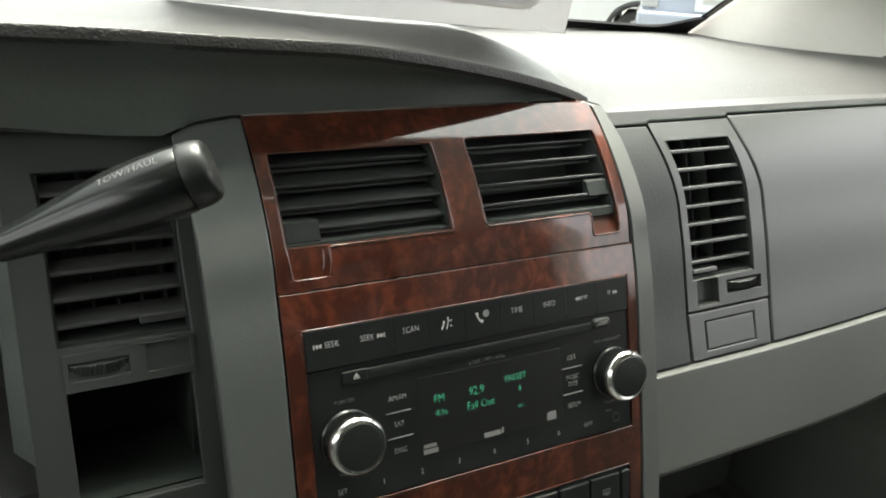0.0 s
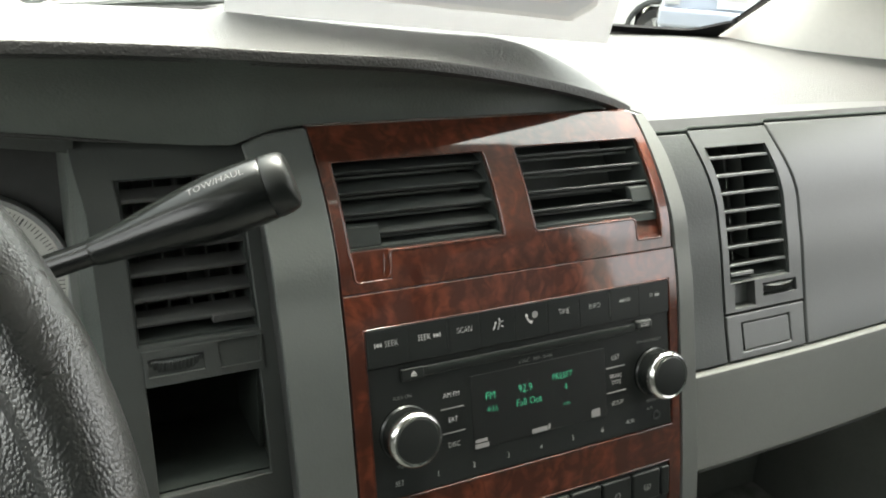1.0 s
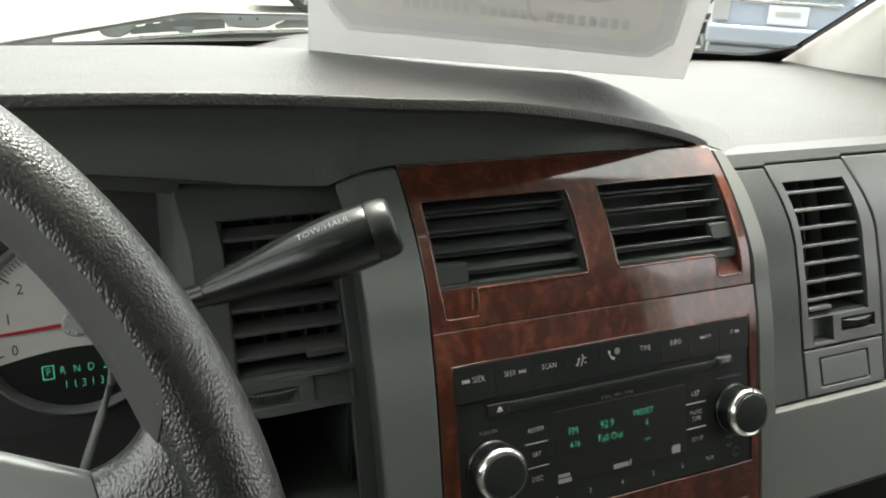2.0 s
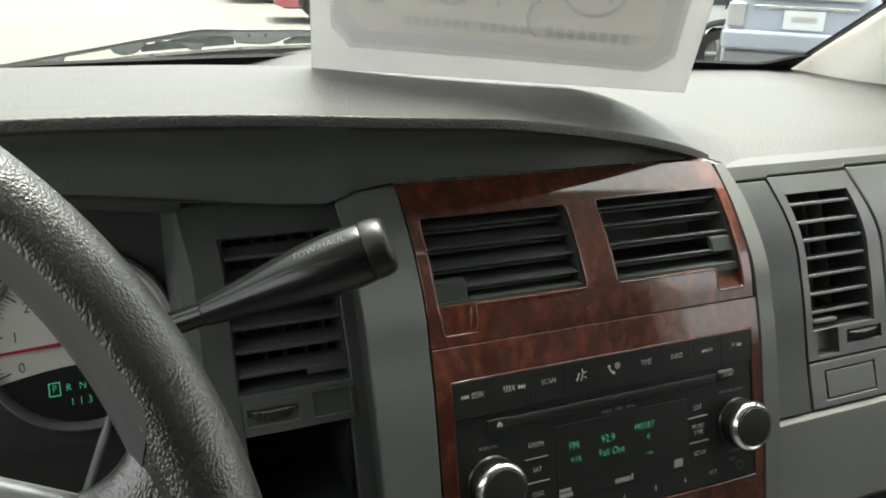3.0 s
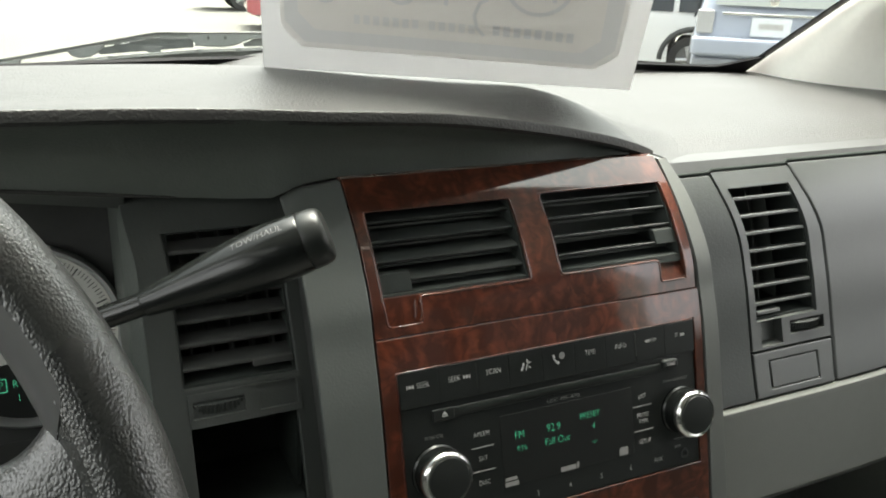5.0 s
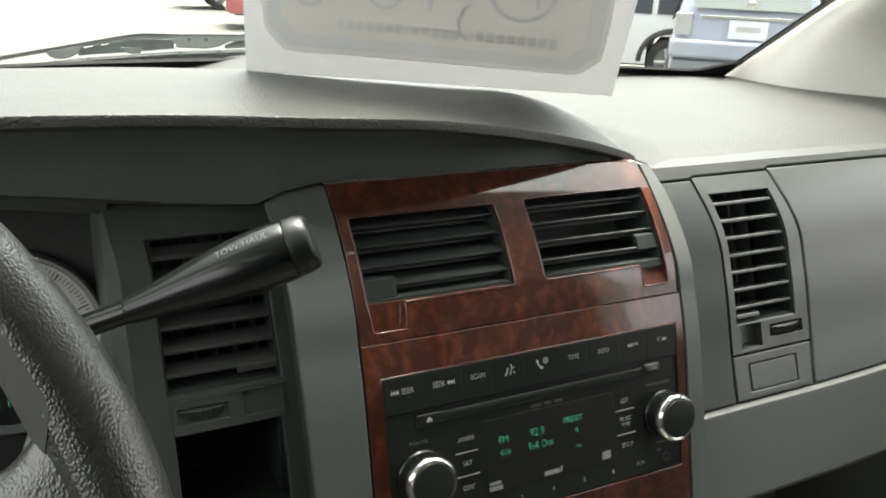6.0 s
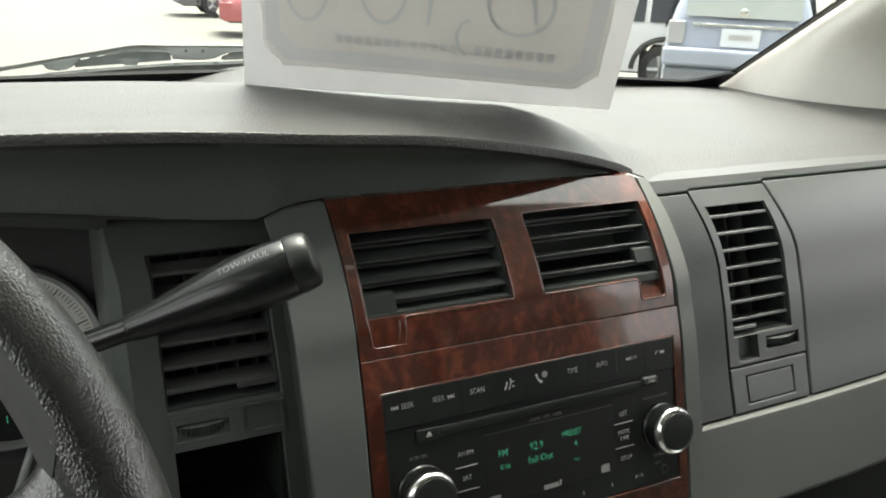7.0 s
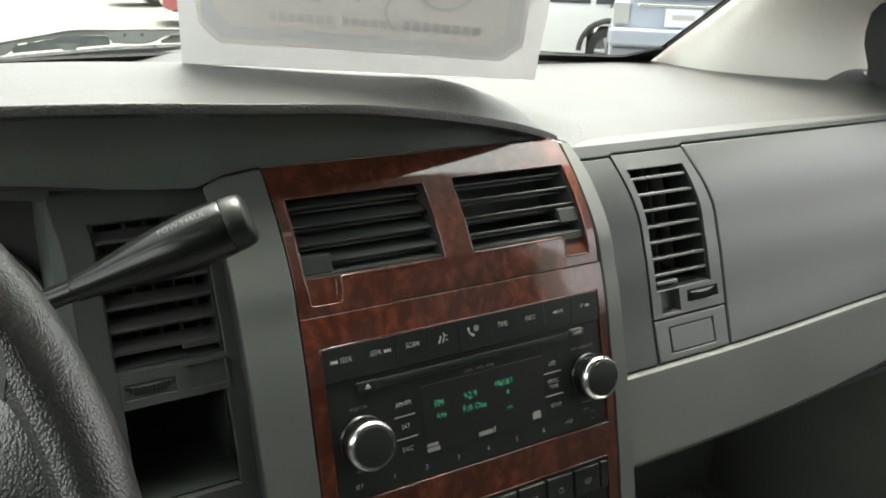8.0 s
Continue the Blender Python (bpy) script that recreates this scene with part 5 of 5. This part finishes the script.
def sign_mark(outline, off, mat, name, label=""):
    bm = bmesh.new()
    bm.faces.new([bm.verts.new(on_sign(u, v, off)) for u, v in outline])
    bmesh.ops.triangulate(bm, faces=bm.faces)
    return part(name, bm, mat, sign, label)


TINT = lets_light_through(material("sign_tint", (0.765, 0.745, 0.72), 0.8))
EDGE = lets_light_through(material("sign_edge", (0.705, 0.705, 0.705), 0.8))
PALE = lets_light_through(material("sign_line", (0.80, 0.785, 0.77), 0.8))
MARK = lets_light_through(material("sign_stroke", (0.67, 0.675, 0.68), 0.8))


def octagon(a, b, c, d, cu, cv, n=14):
    """Rectangle with cut corners, finely cut along its sides so that it follows the bent card."""
    cor = [(a + cu, c), (b - cu, c), (b, c + cv), (b, d - cv), (b - cu, d), (a + cu, d), (a, d - cv), (a, c + cv)]
    return [(p[0] + (q[0] - p[0]) * k / n, p[1] + (q[1] - p[1]) * k / n) for p, q in zip(cor, cor[1:] + cor[:1]) for k in range(n)]


def sign_frame(outer, inner, off, mat, name):
    bm = bmesh.new()
    a = [bm.verts.new(on_sign(u, v, off)) for u, v in outer]
    b = [bm.verts.new(on_sign(u, v, off)) for u, v in inner]
    for k in range(len(a)):
        bm.faces.new((a[k], a[(k + 1) % len(a)], b[(k + 1) % len(a)], b[k]))
    return part(name, bm, mat, sign)


o1, o2, o3 = octagon(0.054, 0.950, 0.088, 0.94, 0.055, 0.075), octagon(0.066, 0.938, 0.108, 0.925, 0.052, 0.072), octagon(0.103, 0.897, 0.156, 0.87, 0.045, 0.06)
sign_frame(o1, o2, 0.0005, PALE, "border_line")
sign_frame(o2, o3, 0.0005, EDGE, "border")
cut = lambda u: 0.06 * max(0.0, 1 - (min(u, 1 - u) - 0.103) / 0.045)
rows = [[on_sign(u, 0.156 + cut(u) + (0.714 - 2 * cut(u)) * j / 10, 0.0005) for j in range(11)] for u in [0.103 + 0.794 * i / 72 for i in range(73)]]
bm = bmesh.new()
vv = [[bm.verts.new(p) for p in r] for r in rows]
for i in range(72):
    for j in range(10):
        bm.faces.new((vv[i][j], vv[i + 1][j], vv[i + 1][j + 1], vv[i][j + 1]))
part("inner_field", bm, TINT, sign, "warm tinted inner field")


def stroke(points, width, name="stroke"):
    """A pen line on the card."""
    bm = bmesh.new()
    prev = None
    for k, (u, v) in enumerate(points):
        p, q = points[max(k - 1, 0)], points[min(k + 1, len(points) - 1)]
        du, dv = (q[0] - p[0]) * 0.298, (q[1] - p[1]) * SH
        n = math.hypot(du, dv) or 1
        ou, ov = -dv / n * width / 0.298, du / n * width / SH
        pair = (bm.verts.new(on_sign(u + ou, v + ov, 0.0011)), bm.verts.new(on_sign(u - ou, v - ov, 0.0011)))
        if prev:
            bm.faces.new((prev[0], prev[1], pair[1], pair[0]))
        prev = pair
    return part(name, bm, MARK, sign)


def loop(cu, cv, ru, rv, a0=0, a1=360, n=28):
    return [(cu + ru * math.cos(radians(a0 + (a1 - a0) * k / n)), cv + rv * math.sin(radians(a0 + (a1 - a0) * k / n))) for k in range(n + 1)]


def lean(u):
    """The writing climbs a little across the card."""
    return 0.085 * (u - 0.2)


def pen(points, width):
    return stroke([(u, v + lean(u)) for u, v in points], width)


pen(loop(0.180, 0.43, 0.062, 0.165), 0.0016)
pen(loop(0.382, 0.43, 0.064, 0.165), 0.0016)
pen([(0.498, 0.265), (0.505, 0.36), (0.510, 0.46), (0.512, 0.60)], 0.0016)
pen([(0.600, 0.155), (0.580, 0.185), (0.572, 0.235), (0.585, 0.28), (0.605, 0.295)], 0.0014)
pen(loop(0.730, 0.365, 0.080, 0.115, -190, 60), 0.0016)
pen([(0.770, 0.300), (0.765, 0.36), (0.748, 0.44), (0.730, 0.52), (0.728, 0.60), (0.752, 0.65), (0.785, 0.62), (0.79, 0.54), (0.770, 0.465)], 0.0016)
# the printed name below the price, as plain bars in three words
for first, count, wide, tall, mat in ((0.255, 7, 0.0165, 0.034, EDGE), (0.455, 5, 0.0165, 0.034, EDGE), (0.622, 8, 0.0175, 0.040, MARK)):
    for k in range(count):
        u, v = first + (wide + 0.0095) * k, 0.187 + 0.012 * (first + 0.026 * k)
        sign_mark([(u, v), (u + wide, v), (u + wide, v + tall), (u, v + tall)], 0.0011, mat, "print_bar")


# ---- parked vehicles ----
def car_wheel(parent, x, y, r, m_side):
    w = part("wheel", ring([(r * 0.62, -0.1), (r * 0.95, -0.1), (r, -0.07), (r, 0.07), (r * 0.95, 0.1), (r * 0.62, 0.1)], Matrix.Translation((x, y, r)) @ pose(0, 0, 0, 90), 40), RUBBER, parent, "black tyre")
    c = bmesh.new()
    lathe([(r * 0.64, -0.06), (r * 0.64, 0.06), (r * 0.6, 0.062)], Matrix.Translation((x, y, r)) @ pose(0, 0, 0, 90), 40, c)
    part("rim", c, CARGREY, w)
    for k in range(5):
        a = 2 * math.pi * k / 5
        p0, p1 = (x + 0.05 * math.cos(a), y, r + 0.05 * math.sin(a)), (x + r * 0.6 * math.cos(a), y, r + r * 0.6 * math.sin(a))
        part("wheel_spoke", sweep([(p0[0], y - 0.075 * m_side, p0[2]), (p1[0], y - 0.08 * m_side, p1[2])], [0.045, 0.035], 8), ALLOY, w)
        part("wheel_spoke", sweep([(p0[0], y + 0.075 * m_side, p0[2]), (p1[0], y + 0.08 * m_side, p1[2])], [0.045, 0.035], 8), ALLOY, w)
    return w


def car(name, label, paint, m, length=4.7, width=1.85, height=1.75, group=""):
    """A tall estate car along x, its rear at x = 0, its nose at x = length."""
    c = thing(name, (0, 0, 0), label, "car", "parked cars")
    W = width / 2

    def hull(u, v):
        # u along the car, v round the section from sill to sill over the roof
        x = length * u
        a = math.pi * v
        belt, roof = 1.0, height
        cab = smooth(0.0, 0.06, u) * (1 - smooth(0.52, 0.72, u))
        hood = 0.98 - 0.14 * smooth(0.7, 1.0, u)
        topz = hood + (roof - hood) * cab if u > 0.06 else 0.85 + (roof - 0.85) * smooth(0.0, 0.06, u) ** 0.6
        taper = 0.94 + 0.06 * math.sin(math.pi * min(1, max(0, u))) ** 0.5
        s, k = math.sin(a), math.cos(a)
        yy = W * taper * math.copysign(abs(k) ** 0.35, k)
        zz = 0.32 + (topz - 0.32) * s ** 0.5
        if zz > belt:
            yy *= 1 - 0.16 * (zz - belt) / max(0.01, roof - belt)
        return (x, yy, zz)
    bm = bmesh.new()
    NU, NV = 48, 36
    g = [[bm.verts.new(hull(i / NU, j / NV)) for j in range(NV + 1)] for i in range(NU + 1)]
    for i in range(NU):
        for j in range(NV):
            xc, zc = (g[i][j].co.x + g[i + 1][j + 1].co.x) / 2, (g[i][j].co.z + g[i + 1][j + 1].co.z) / 2
            if any(math.hypot(xc - wx, zc - 0.36) < 0.43 for wx in (0.95, length - 0.9)) and zc < 0.85 and abs(g[i][j].co.y) > W * 0.6:
                continue
            bm.faces.new((g[i][j], g[i + 1][j], g[i + 1][j + 1], g[i][j + 1]))
    bm.faces.new(g[0]), bm.faces.new(g[NU][::-1])
    body = part("body", bm, paint, c, sharp=50)
    part("floor_pan", box(0.1, length - 0.1, -W * 0.8, W * 0.8, 0.28, 0.5), BLACK, c)
    for wx in (0.95, length - 0.9):
        for sy in (-1, 1):
            car_wheel(c, wx, sy * (W - 0.13), 0.36, 1)
            part("wheel_arch", sweep([(wx + 0.46 * math.cos(t), sy * (W - 0.035), 0.36 + 0.46 * math.sin(t)) for t in [math.pi * (k / 16) for k in range(17)]], [0.05] * 17, 10), BLACK, c, "dark wheel arch flare")
    for sy in (-1, 1):
        for xa, xb in ((0.35, 1.2), (1.28, 2.1), (2.18, 2.95)):
            part("side_window", sheet(lambda u, v: (xa + (xb - xa) * u - 0.12 * v * (1 if xa > 2 else 0), sy * (W * (0.995 - 0.155 * v)), 1.06 + (height - 1.22) * v), 4, 4, (0, -sy * 0.02, 0)), CARGLASS, c)
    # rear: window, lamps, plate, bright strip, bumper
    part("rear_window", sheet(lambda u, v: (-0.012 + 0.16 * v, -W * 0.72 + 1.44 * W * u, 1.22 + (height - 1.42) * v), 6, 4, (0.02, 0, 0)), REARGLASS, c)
    for sy in (-1, 1):
        part("tail_lamp", box(-0.03, 0.10, sy * W * 0.84 - 0.11, sy * W * 0.84 + 0.08, 0.9, 1.16), LENS, c, "grey tail lamp paled for haze", bevel=0.02)
    part("bright_strip", box(-0.035, 0.0, -W * 0.62, W * 0.62, 1.115, 1.145), CHROME, c, "bright strip above the plate", bevel=0.006)
    plate = part("plate", box(-0.03, -0.01, -0.21, 0.21, 0.895, 1.10), PLATE, c, "pale registration plate", bevel=0.004)
    part("plate_bar", box(-0.034, -0.03, -0.13, 0.13, 0.975, 1.035), ALLOY, plate)
    part("badge", lathe([(0.05, 0), (0.05, 0.012), (0.03, 0.016)], Matrix.Translation((-0.02, 0, 1.28)) @ pose(0, 0, 0, 0, -90), 20), CHROME, c)
    part("bumper", box(-0.12, 0.25, -W * 0.97, W * 0.97, 0.66, 0.87), paint, c, "painted rear bumper", bevel=0.05, segments=4)
    part("bumper_skirt", box(-0.09, 0.25, -W * 0.93, W * 0.93, 0.36, 0.64), VALANCE, c, "grey lower bumper", bevel=0.04, segments=3)
    part("front_bumper", box(length - 0.2, length + 0.08, -W * 0.95, W * 0.95, 0.35, 0.70), paint, c, bevel=0.05, segments=3)
    for sy in (-1, 1):
        part("head_lamp", box(length - 0.12, length + 0.03, sy * W * 0.78 - 0.16, sy * W * 0.78 + 0.12, 0.72, 0.9), ALLOY, c, "clear head lamp", bevel=0.03)
    c.matrix_basis = m
    return c


def at_ground(az, dist, heading, dx=0.0, dy=0.0):
    """A pose on the ground: bearing from the cabin, distance, heading of the nose (degrees to the right of straight ahead)."""
    a = radians(az)
    return pose(-0.04 + dist * math.sin(a), dist * math.cos(a), 0, 0, 0, 90 - heading) @ pose(dx, dy, 0)


car("parked_car", "blue estate car seen from behind with pale plate", BLUE, at_ground(46.6, 9.3, 44) @ Matrix.Diagonal((0.92, 0.92, 0.92, 1)), width=1.72)
car("parked_car", "white estate car parked side on", WHITE, at_ground(41.9, 11.5, -46, dx=-0.84, dy=-0.81) @ Matrix.Diagonal((0.88, 0.88, 0.88, 1)), length=5.2)
car("parked_car", "red car parked far across the lot", CARRED, at_ground(12.4, 18.5, -80, dx=-4.5), length=4.5, height=1.5)
car("parked_car", "dark grey car parked far across the lot", CARGREY, at_ground(11.2, 25.0, 95, dx=-0.7), length=4.6, height=1.5)
